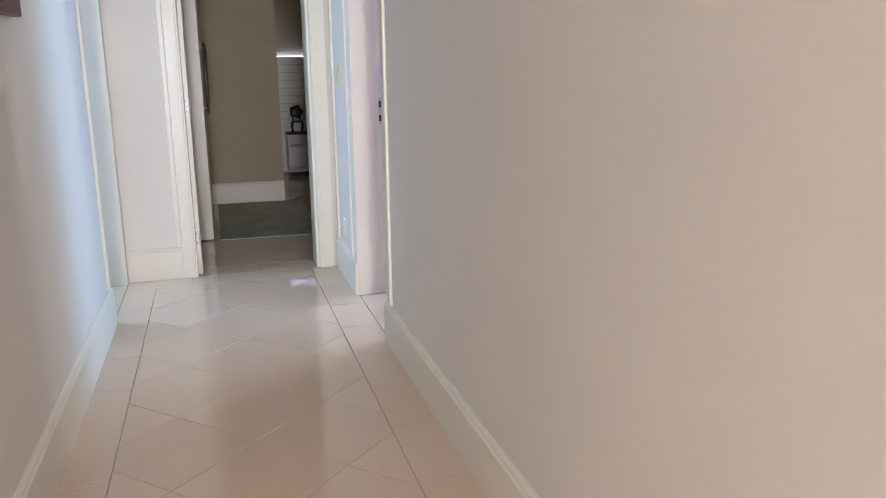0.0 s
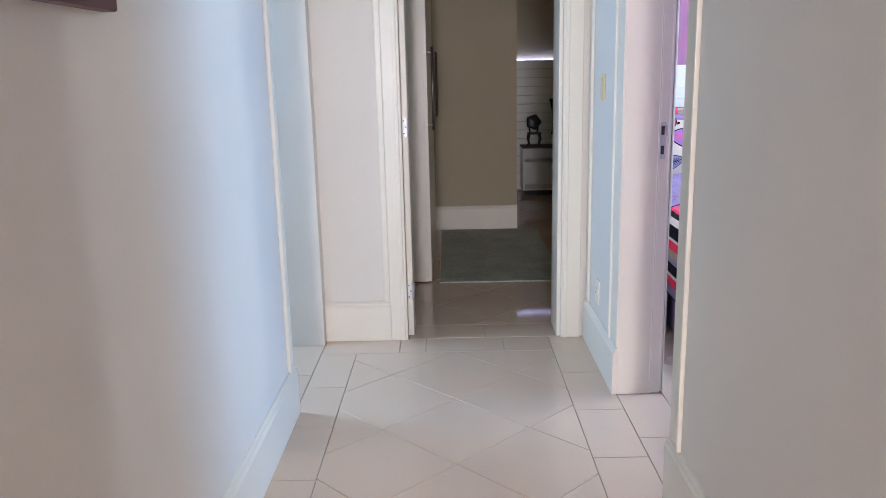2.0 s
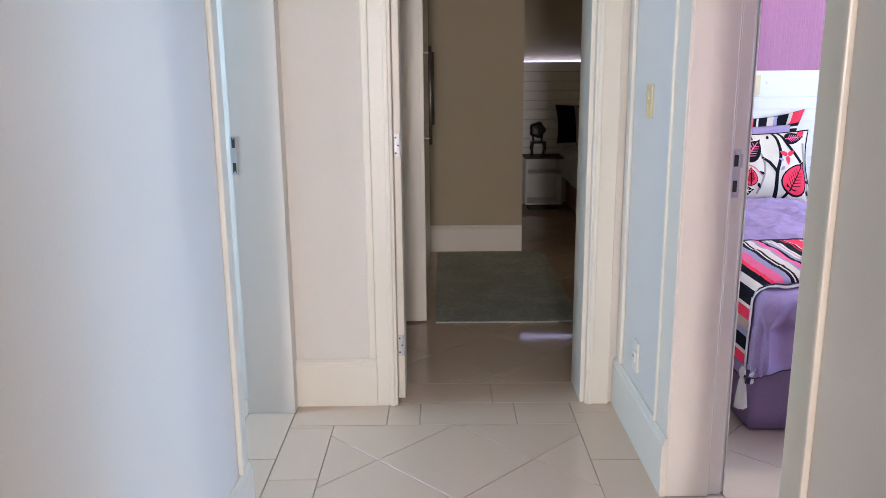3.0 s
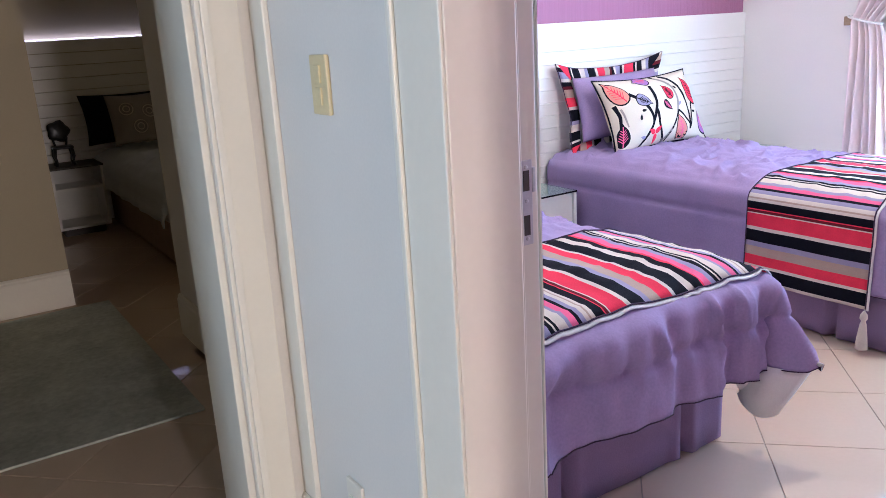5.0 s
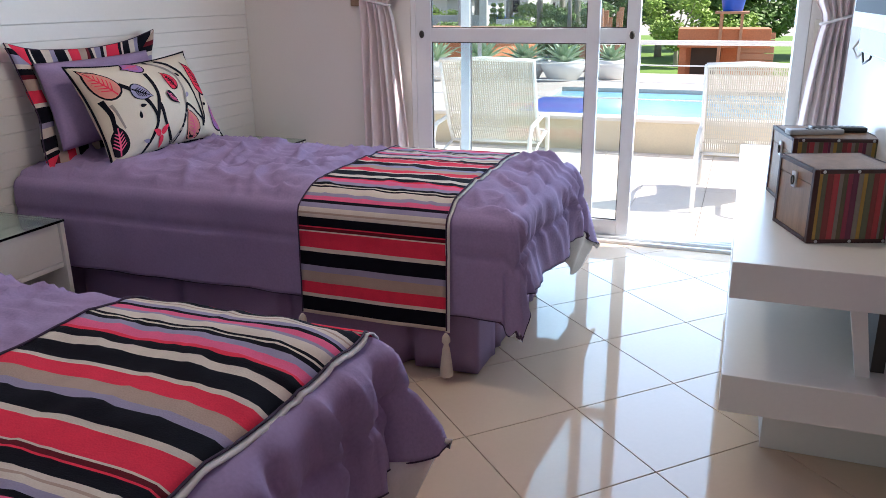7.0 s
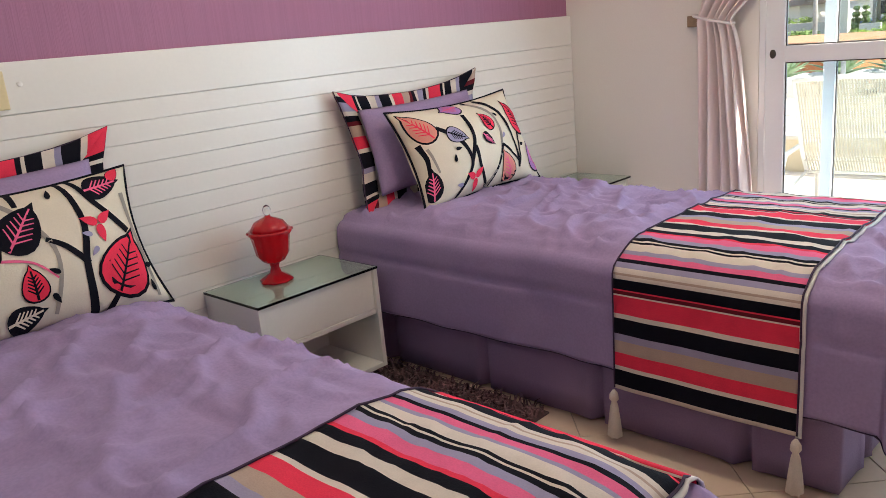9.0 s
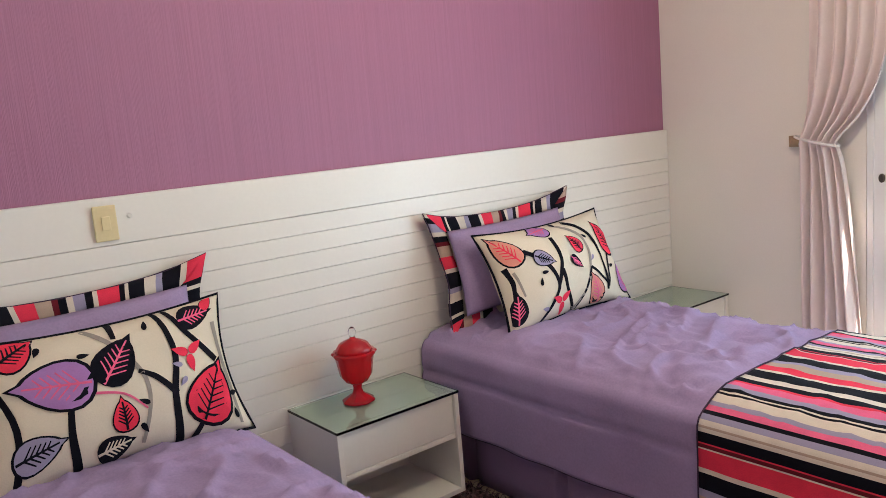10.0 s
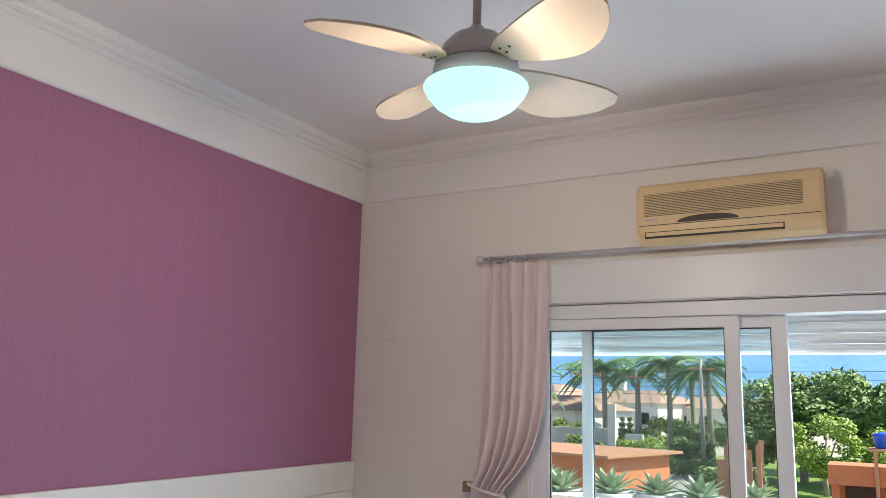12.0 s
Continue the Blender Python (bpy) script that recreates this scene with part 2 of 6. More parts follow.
def profile_run(prof, a, b, inward):
    """A moulding whose (out, z) profile runs level from a to b; inward: the way it stands out."""
    bm = bmesh.new()
    a, b, inw = Vector(a), Vector(b), Vector(inward)
    ra = [bm.verts.new(a + inw * o + Vector((0, 0, z))) for o, z in prof]
    rb = [bm.verts.new(b + inw * o + Vector((0, 0, z))) for o, z in prof]
    n = len(prof)
    for k in range(n):
        bm.faces.new((ra[k], ra[(k + 1) % n], rb[(k + 1) % n], rb[k]))
    bm.faces.new(ra[::-1])
    bm.faces.new(rb)
    bmesh.ops.recalc_face_normals(bm, faces=bm.faces[:])
    return bm


def structure(name, bm, m, label, category, parent=None, smooth=False):
    ob = link(name, bm, m, parent, "", smooth)
    return tagged(ob, label, category, "", "structure")


# ---- shell of the house ----
CH, BH = 2.72, 3.25          # ceilings: corridor, bedroom
XL, XW, YN, YS, YE = -1.393, 4.28, 2.577, -0.88, 0.79

structure("floor", box(-3.3, 4.48, -10.2, 6.3, -0.2, -0.004), M_GROUT, "bed of grout under polished cream tiles", "floor")
# corridor, left side
w = box(XL - 0.2, XL, -10.2, -0.128, 0, CH)
box(XL - 0.2, XL, -0.128, 0.71, 2.12, CH, 0, w)
box(XL - 0.2, XL, 0.71, 1.01, 0, CH, 0, w)
structure("wall_left", w, M_WALL, "cream painted corridor wall with a doorway", "wall")
# corridor, right side, which is also the bedroom's door wall
w = box(0, 0.2, -10.2, -0.87, 0, CH)
box(0, 0.2, -0.87, 0.025, 2.12, CH, 0, w)
box(0, 0.2, 0.025, 1.01, 0, CH, 0, w)
box(0.2, 0.43, 0.80, 1.01, 0, BH, 0, w)
box(0.25, 0.43, 1.01, 2.84, 0, BH, 0, w)
box(0, 0.2, -0.88, 1.01, CH, BH + 0.15, 0, w)
structure("wall_right", w, M_WALL, "cream painted corridor wall with the bedroom doorway", "wall")
w = box(XL, -0.957, YE, YE + 0.22, 0, CH)
box(-0.957, -0.14, YE, YE + 0.22, 2.12, CH, 0, w)
box(-0.14, 0.0, YE, YE + 0.22, 0, CH, 0, w)
structure("wall_end", w, M_WALL, "cream painted end wall of the corridor with a doorway", "wall")
structure("ceiling_corridor", box(-3.3, 0.2, -10.2, 1.01, CH, CH + 0.15), M_CEIL, "white painted corridor ceiling", "ceiling")
structure("wall_hall", box(-1.6, 0.2, -10.35, -10.2, 0, CH), M_WALL, "plain cream wall closing the corridor", "wall")
# side room past the left doorway
structure("wall_side_west", box(-3.45, -3.3, -1.4, 1.9, 0, CH), M_WALL, "plain white wall of the side room", "wall")
structure("wall_side_south", box(-3.3, XL - 0.2, -1.55, -1.4, 0, CH), M_WALL, "plain white wall of the side room", "wall")
structure("wall_side_north", box(-3.3, XL - 0.2, 0.86, 1.01, 0, CH), M_WALL, "plain white wall of the side room", "wall")
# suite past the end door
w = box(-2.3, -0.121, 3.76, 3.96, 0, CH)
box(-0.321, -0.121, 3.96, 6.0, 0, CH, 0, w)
structure("wall_suite_column", w, M_SUITE, "wall corner inside the suite, paint darkened for its dimness", "wall")
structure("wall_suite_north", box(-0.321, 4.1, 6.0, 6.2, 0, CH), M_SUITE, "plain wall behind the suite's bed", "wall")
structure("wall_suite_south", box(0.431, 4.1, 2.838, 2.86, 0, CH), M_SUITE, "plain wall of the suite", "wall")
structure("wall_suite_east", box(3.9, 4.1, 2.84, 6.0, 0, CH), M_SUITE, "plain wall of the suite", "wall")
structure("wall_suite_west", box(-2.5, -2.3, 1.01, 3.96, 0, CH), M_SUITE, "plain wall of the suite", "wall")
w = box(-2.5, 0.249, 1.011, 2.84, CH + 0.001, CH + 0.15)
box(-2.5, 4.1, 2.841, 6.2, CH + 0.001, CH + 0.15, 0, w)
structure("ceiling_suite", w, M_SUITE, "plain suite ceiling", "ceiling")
# bedroom
structure("wall_north", box(0.43, XW, YN, YN + 0.26, 0, BH + 0.15), M_WALLR, "cream bedroom wall behind the headboard", "wall")
structure("wall_south", box(0.2, XW, YS - 0.2, YS, 0, BH + 0.15), M_PURPLE, "purple papered wall behind the television unit", "wall")
w = box(XW, XW + 0.2, 1.46, YN + 0.26, 0, BH + 0.15)
box(XW, XW + 0.2, YS - 0.2, -0.62, 0, BH + 0.15, 0, w)
box(XW, XW + 0.2, -0.62, 1.46, 2.275, BH + 0.15, 0, w)
structure("wall_east", w, M_WALLR, "cream bedroom wall with a wide sliding glass door", "wall")
structure("ceiling", box(0.2, XW, YS, YN, BH, BH + 0.15), M_CEIL, "white painted bedroom ceiling", "ceiling")
structure("wallpaper", box(0.432, XW - 0.002, YN - 0.004, YN, 1.40, 2.95), M_PURPLE, "purple wallpaper with fine vertical threads", "wallpaper")
crown = [(0, 2.95), (0.018, 2.95), (0.022, 2.956), (0.022, 3.15), (0.034, 3.156), (0.036, 3.172), (0.028, 3.180),
         (0.046, 3.19), (0.05, 3.205), (0.075, 3.215), (0.085, 3.24), (0.085, BH), (0, BH)]
c = profile_run(crown, (0.2, YN, 0), (XW, YN, 0), (0, -1, 0))
merge(c, profile_run(crown, (XW, YN - 0.086, 0), (XW, YS + 0.086, 0), (-1, 0, 0)), profile_run(crown, (XW, YS, 0), (0.2, YS, 0), (0, 1, 0)),
      profile_run(crown, (0.2, YS + 0.086, 0), (0.2, YN - 0.086, 0), (1, 0, 0)))
structure("crown_moulding", c, M_CEIL, "white stepped plaster crown moulding", "moulding")

# ---- skirting and wall panels ----
skirt = [(0, 0), (0.022, 0), (0.022, 0.185), (0.016, 0.195), (0.016, 0.202), (0.008, 0.212), (0, 0.212)]


def skirting(name, a, b, inward, label="tall cream skirting board with a moulded top"):
    return structure(name, profile_run(skirt, a, b, inward), M_TRIM, label, "skirting")


def strip(name, x0, x1, y0, y1, z0, z1, label):
    return structure(name, box(x0, x1, y0, y1, z0, z1, 0.005), M_TRIM, label, "trim")


skirting("baseboard_1", (XL, -10.2, 0), (XL, -0.128, 0), (1, 0, 0))
skirting("baseboard_2", (0, -10.2, 0), (0, -0.845, 0), (-1, 0, 0))
skirting("baseboard_3", (0, 0.0, 0), (0, YE, 0), (-1, 0, 0))
skirting("baseboard_4", (XL, YE, 0), (-1.045, YE, 0), (0, -1, 0))
skirting("baseboard_5", (-2.3, 3.76, 0), (-0.121, 3.76, 0), (0, -1, 0))
skirting("baseboard_6", (0.25, 1.011, 0), (0.25, 2.84, 0), (-1, 0, 0))
skirting("baseboard_7", (0.9, YS, 0), (XW, YS, 0), (0, 1, 0))
skirting("baseboard_8", (XW, 1.46, 0), (XW, YN, 0), (-1, 0, 0))
edge = "slim cream panel moulding on the wall"
strip("trim_1", XL, XL + 0.016, -0.222, -0.205, 0.213, 2.5, edge)
strip("trim_2", XL, XL + 0.008, -0.2045, -0.128, 0.213, CH, edge)
strip("trim_3", -0.016, 0, -0.96, -0.943, 0.213, 2.5, edge)
strip("trim_4", -0.008, 0, -0.9425, -0.845, 0.213, CH, edge)
strip("trim_5", -0.016, 0, 0.135, 0.152, 0.213, 2.5, edge)
strip("trim_6", -0.008, 0, 0.0, 0.1345, 0.213, CH, edge)
strip("trim_7", -0.016, 0, 0.690, 0.707, 0.213, 2.5, edge)
strip("trim_8", -0.008, 0, 0.7075, YE, 0.213, CH, edge)
strip("trim_9", -1.075, -1.045, YE - 0.016, YE, 0.213, 2.5, edge)


def casing(name, pieces, label):
    bm = bmesh.new()
    for p in pieces:
        box(*p, 0.004, bm)
    return structure(name, bm, M_TRIM, label, "door frame")


# end doorway: casing, lining and stop
casing("door_frame_1", [(-1.0445, -0.955, YE - 0.022, YE, 0, 2.2), (-0.14, -0.04, YE - 0.022, YE, 0, 2.2), (-0.9545, -0.1405, YE - 0.022, YE, 2.1, 2.2),
       (-0.9565, -0.926, 0.85, 1.02, 0, 2.1), (-0.16, -0.14, YE + 0.001, 1.02, 0, 2.1), (-0.924, -0.161, YE + 0.001, 1.02, 2.08, 2.1),
       (-0.988, -0.968, YE - 0.030, YE - 0.0225, 0, 2.2), (-0.13, -0.11, YE - 0.030, YE - 0.0225, 0, 2.2)],
       "cream lacquered door frame at the corridor's end")
# bedroom doorway
casing("door_frame_2", [(-0.002, 0.143, -0.002, 0.0245, 0, 2.12), (-0.002, 0.143, -0.8695, -0.843, 0, 2.12), (-0.002, 0.202, -0.843, -0.002, 2.1, 2.12),
       (0.1435, 0.190, 0.010, 0.0245, 0, 2.12), (0.1435, 0.190, -0.8695, -0.855, 0, 2.12), (0.1435, 0.150, 0.003, 0.0098, 0, 2.1), (0.1435, 0.150, -0.8548, -0.848, 0, 2.1), (0.2025, 0.207, 0.021, 0.09, 0, 2.2), (0.2025, 0.207, -0.88, -0.866, 0, 2.2)],
       "cream lacquered door frame of the bedroom")
# left doorway
structure("door_frame_3", box(XL - 0.202, XL + 0.001, 0.70, 0.7095, 0, 2.119, 0.003), M_WALL, "plain cream jamb of the side doorway", "door frame")
structure("door_frame_4", box(XL - 0.202, XL + 0.001, -0.1275, -0.118, 0, 2.119, 0.003), M_TRIM, "plain cream jamb of the side doorway", "door frame")


def metal_plate(name, at, rz, h, label, category, holes, lip=False):
    t = thing(name, at, label, category, rz=rz)
    part("plate", box(-0.014, 0.014, -0.003, 0, -h / 2, h / 2, 0.0012), M_STEEL, t)
    if lip:
        part("lip", box(0.0142, 0.021, -0.004, 0.002, 0.018, 0.062, 0.0015), M_STEEL, t, "worn steel lip")
    for z0, z1 in holes:
        part("slot", box(-0.0065, 0.0065, -0.0042, -0.0012, z0, z1), M_DARK, t)
    for z in (-h / 2 + 0.012, 0.004, h / 2 - 0.012):
        part("screw", lathe([(0.004, 0), (0.004, 0.001), (0.002, 0.0018)], 10), M_STEEL, t).matrix_local = pose(0, -0.003, z, 90, 0, 0)
    return t


metal_plate("strike_plate", (0.1605, 0.0098, 1.108), 0, 0.152, "steel strike plate screwed to the bedroom door frame", "strike plate", [(0.022, 0.058), (-0.058, -0.022)], True)
metal_plate("strike_plate", (XL - 0.188, 0.6995, 1.105), 0, 0.157, "steel strike plate on the side doorway's frame", "strike plate", [(0.03, 0.07), (-0.07, -0.03)])
for z in (0.25, 1.125, 1.95):
    t = thing("door_hinge", (-0.941, 0.8495, z), "steel butt hinge on the end door frame", "hinge", "door hinges")
    part("leaf", box(-0.0125, 0.0125, -0.003, 0, -0.048, 0.048, 0.001), M_STEEL, t)
    part("pin", tube([(0.0145, -0.003, -0.048), (0.0145, -0.003, 0.048)], 0.005), M_STEEL, t, smooth=True)
    for x, k in ((-0.006, -0.032), (0.004, 0.0), (-0.006, 0.032)):
        part("screw", lathe([(0.004, 0), (0.004, 0.001), (0.002, 0.0015)], 8), M_DARK, t).matrix_local = pose(x, -0.003, k, 90, 0, 0)

# wardrobe inside the suite, its side panel towards the doorway and its door towards the passage
t = thing("wardrobe", (-0.85, 1.915, 0), "cream lacquered built-in wardrobe with a long bar handle", "wardrobe")
part("side_panel", box(-1.40, -0.022, 0, 0.022, 0.012, 2.55, 0.002), M_TRIM, t)
part("carcass", box(-1.40, -0.024, 0.0225, 1.80, 0.02, 2.55), M_TRIM, t)
for k in range(2):
    leaf = part("wardrobe_door", box(-0.0235, 0, 0.001 + 0.90 * k, 0.897 + 0.90 * k, 0.014, 2.545, 0.002), M_TRIM, t)
    y = 0.085 if k == 0 else 1.70
    bar = part("bar_handle", tube([(0.034, y, 1.02), (0.034, y, 1.555)], 0.0095, 14), M_HANDLE, leaf, "long brushed steel bar handle", True)
    for z in (1.055, 1.52):
        part("handle_post", tube([(0.0, y, z), (0.034, y, z)], 0.007), M_STEEL, leaf, smooth=True)


def wall_plate(name, at, rz, w, h, m, label, rockers, kind="switch"):
    t = thing(name, at, label, kind, rz=rz)
    part("plate", box(-w / 2, w / 2, -0.010, 0, -h / 2, h / 2, 0.004), m, t)
    for x, z, ww, hh in rockers:
        part("rocker" if kind == "switch" else "socket_face", box(x - ww / 2, x + ww / 2, -0.0145, -0.0095, z - hh / 2, z + hh / 2, 0.002), m, t)
    if kind == "socket":
        for dx in (-0.009, 0.009):
            part("pin_hole", lathe([(0.003, 0), (0.003, 0.0012)], 8), M_DARK, t).matrix_local = pose(dx, -0.0146, 0, 90, 0, 0)
    return t


wall_plate("light_switch", (0, 0.445, 1.315), 90, 0.075, 0.12, M_CREAMPL, "yellowed double light switch on the corridor wall", [(0, 0.022, 0.026, 0.036), (0, -0.022, 0.026, 0.036)]).matrix_world = pose(0, 0.445, 1.315, 0, 0, -90)
wall_plate("wall_socket", (0, 0.467, 0.336), -90, 0.075, 0.12, M_TRIM, "white wall socket above the corridor skirting", [(0, 0, 0.04, 0.04)], "socket")
wall_plate("light_switch", (1.18, YN - 0.0335, 1.32), 0, 0.075, 0.118, M_CREAMPL, "yellowed light switch set in the headboard", [(0, 0, 0.028, 0.046)])
wall_plate("wall_socket", (XW, 2.32, 2.162), 90, 0.075, 0.11, M_TRIM, "white socket plate high on the bedroom wall", [(0, 0, 0.04, 0.04)], "socket").matrix_world = pose(XW, 2.32, 2.162, 0, 0, -90)
wall_plate("light_switch", (XW, -0.66, 1.15), 90, 0.05, 0.13, M_TRIM, "white switch plate beside the sliding door", [(0, 0, 0.026, 0.05)]).matrix_world = pose(XW, -0.665, 1.15, 0, 0, -90)

# picture on the corridor wall
t = thing("framed_picture", (XL, -2.2, 1.535), "picture in a dark red wooden frame", "picture")
for n, b in (("frame_bottom", (0, 0.035, -0.56, 0.56, 0, 0.06)), ("frame_top", (0, 0.035, -0.56, 0.56, 0.74, 0.80)),
             ("frame_side", (0, 0.035, 0.50, 0.56, 0.0605, 0.7395)), ("frame_side", (0, 0.035, -0.56, -0.50, 0.0605, 0.7395))):
    part(n, box(*b, 0.006), M_FRAMEWOOD, t)
part("canvas", box(0, 0.012, -0.4995, 0.4995, 0.061, 0.739), F_TAN, t)

# ---- sliding glass door ----
GX = XW + 0.03
t = thing("window_1", (XW, 0, 0), "white aluminium sliding glass door, half open", "sliding door", kind="structure")
fr = box(XW + 0.004, XW + 0.15, 1.43, 1.458, 0.0, 2.270)
box(XW + 0.004, XW + 0.15, -0.618, -0.56, 0.0, 2.270, 0.003, fr)
box(XW + 0.004, XW + 0.15, -0.559, 1.429, 2.20, 2.270, 0.003, fr)
box(XW - 0.002, XW + 0.19, -0.559, 1.429, 0.0, 0.018, 0.003, fr)
for dx in (0.03, 0.075, 0.12):
    box(XW + dx - 0.003, XW + dx + 0.003, -0.558, 1.428, 0.0185, 0.034, 0, fr)
o = part("window_frame", fr, M_ALU, t)
o.matrix_parent_inverse = t.matrix_world.inverted()


def sash(x0, ya, yb, sw):
    """A sliding leaf from ya down to yb, with a middle rail."""
    bm = box(x0, x0 + 0.034, ya - sw[0], ya, 0.035, 2.198, 0.004)
    box(x0, x0 + 0.034, yb, yb + sw[1], 0.035, 2.198, 0.004, bm)
    for z0, z1 in ((0.0352, 0.118), (1.092, 1.168), (2.143, 2.1978)):
        box(x0 + 0.001, x0 + 0.033, yb + sw[1] - 0.002, ya - sw[0] + 0.002, z0, z1, 0.003, bm)
    s = part("sash_frame", bm, M_ALU, t)
    s.matrix_parent_inverse = t.matrix_world.inverted()
    for z0, z1 in ((0.1185, 1.0915), (1.1685, 2.1425)):
        g = part("pane", box(x0 + 0.014, x0 + 0.019, yb + sw[1] - 0.001, ya - sw[0] + 0.001, z0, z1), M_PANE, s)
        g.visible_shadow = False
        ga = bmesh.new()
        for b in ((x0 + 0.011, x0 + 0.022, ya - sw[0] - 0.005, ya - sw[0], z0, z1), (x0 + 0.011, x0 + 0.022, yb + sw[1], yb + sw[1] + 0.005, z0, z1),
                  (x0 + 0.011, x0 + 0.022, yb + sw[1] + 0.0055, ya - sw[0] - 0.0055, z0, z0 + 0.005), (x0 + 0.011, x0 + 0.022, yb + sw[1] + 0.0055, ya - sw[0] - 0.0055, z1 - 0.005, z1)):
            box(*b, 0, ga)
        part("gasket", ga, M_DARK, s)
    return s


s1 = sash(XW + 0.015, 1.44, 0.388, (0.10, 0.067))
s2 = sash(XW + 0.058, 1.177, 0.184, (0.055, 0.07))
for s, y, x in ((s1, 1.395, XW + 0.015), (s2, 0.222, XW + 0.058)):
    part("latch", lathe([(0.014, 0), (0.014, 0.008), (0.010, 0.013), (0.004, 0.014)], 16), M_DARK, s, "black oval latch").matrix_local = pose(x, y, 1.133, 0, -90, 0) @ Matrix.Diagonal((1.5, 1, 1, 1))
# roller shutter, nearly raised, and its box
t = thing("roller_shutter", (XW + 0.165, 0, 0), "white roller shutter, rolled up almost to the top", "shutter")
for k in range(5):
    z = 2.02 + k * 0.05
    part("slat", tube([(0.0, -0.55, z + 0.024), (0.0, 1.42, z + 0.024)], 0.0245, 12), M_ALU, t)
structure("shutter_box", box(XW - 0.03, XW, -0.66, 1.50, 2.28, 2.49, 0.006), M_ALU, "white shutter box above the sliding door", "shutter box")

# ---- floor tiles ----


def clip_poly(poly, x0, x1, y0, y1):
    for ax, v, keep in ((0, x0, 1), (0, x1, -1), (1, y0, 1), (1, y1, -1)):
        out = []
        for i in range(len(poly)):
            a, b = poly[i - 1], poly[i]
            ia, ib = (a[ax] - v) * keep >= -1e-9, (b[ax] - v) * keep >= -1e-9
            if ia != ib:
                f = (v - a[ax]) / (b[ax] - a[ax])
                out.append((a[0] + f * (b[0] - a[0]), a[1] + f * (b[1] - a[1])))
            if ib:
                out.append(b)
        poly = out
        if len(poly) < 3:
            return []
    ar = sum(poly[i - 1][0] * poly[i][1] - poly[i][0] * poly[i - 1][1] for i in range(len(poly))) / 2
    return poly if abs(ar) > 0.002 else []


def tidy(poly):
    out = []
    for p in poly:
        if not out or math.dist(p, out[-1]) > 1e-3:
            out.append(p)
    if math.dist(out[0], out[-1]) < 1e-3:
        out.pop()
    return out


def tile_floor(floor_ob, cx, cy, diag, x0, x1, y0, y1, straight=(), shared={}):
    g = 0.0016
    n = int(9 / diag)
    h = diag / 2 - g * 1.414
    for i in range(-2 * n, 2 * n):
        for j in range(-2 * n, 2 * n):
            if (i + j) % 2:
                continue
            px, py = cx + i * diag / 2, cy + j * diag / 2
            if not (x0 - diag < px < x1 + diag and y0 - diag < py < y1 + diag):
                continue
            poly = [(px - h, py), (px, py - h), (px + h, py), (px, py + h)]
            cut = clip_poly(poly, x0 + g, x1 - g, y0 + g, y1 - g)
            if not cut:
                continue
            whole = x0 + g < px - h and px + h < x1 - g and y0 + g < py - h and py + h < y1 - g
            if whole and diag in shared:
                o = new("tile", shared[diag])
                o.location = (px, py, 0)
                o.parent = floor_ob
                continue
            cut = tidy(cut)
            if len(cut) < 3:
                continue
            o = part("tile", prism([(x - px, y - py) for x, y in cut], -0.008, 0.0, 0.0012), M_TILE, floor_ob)
            o.location = (px, py, 0)
            if whole:
                shared[diag] = o.data
    for a, b, c_, d in straight:
        mx, my = (a + b) / 2, (c_ + d) / 2
        o = part("tile", prism([(a + g - mx, c_ + g - my), (b - g - mx, c_ + g - my), (b - g - mx, d - g - my), (a + g - mx, d - g - my)], -0.008, 0.0, 0.0012), M_TILE, floor_ob)
        o.location = (mx, my, 0)

# ---- headboard ----
t = thing("headboard", (0, 0, 0), "cream lacquered headboard of long horizontal planks, wall to wall", "headboard")
plank = part("top_plank", box(0.432, XW - 0.003, YN - 0.030, YN - 0.0045, 1.245, 1.405, 0.003), M_WHITE, t)
zz = 1.2435
while zz > 0.1:
    part("plank", box(0.432, XW - 0.003, YN - 0.030, YN - 0.0045, max(zz - 0.0722, 0.004), zz, 0.0016, seg=1), M_WHITE, t)
    zz -= 0.0735

# ---- beds ----


def ridge(x, y, z, sharp=3.0):
    """A crease: 1 along thin winding lines, 0 between."""
    return max(0.0, 1 - abs(noise.noise(Vector((x, y, z)))) * sharp) ** 2


def pucker(a, seed):
    """Gathers along a seam, bunched unevenly."""
    return noise.noise(Vector((a * 17, seed, 0.3))) + 0.6 * noise.noise(Vector((a * 38, seed, 4.1)))


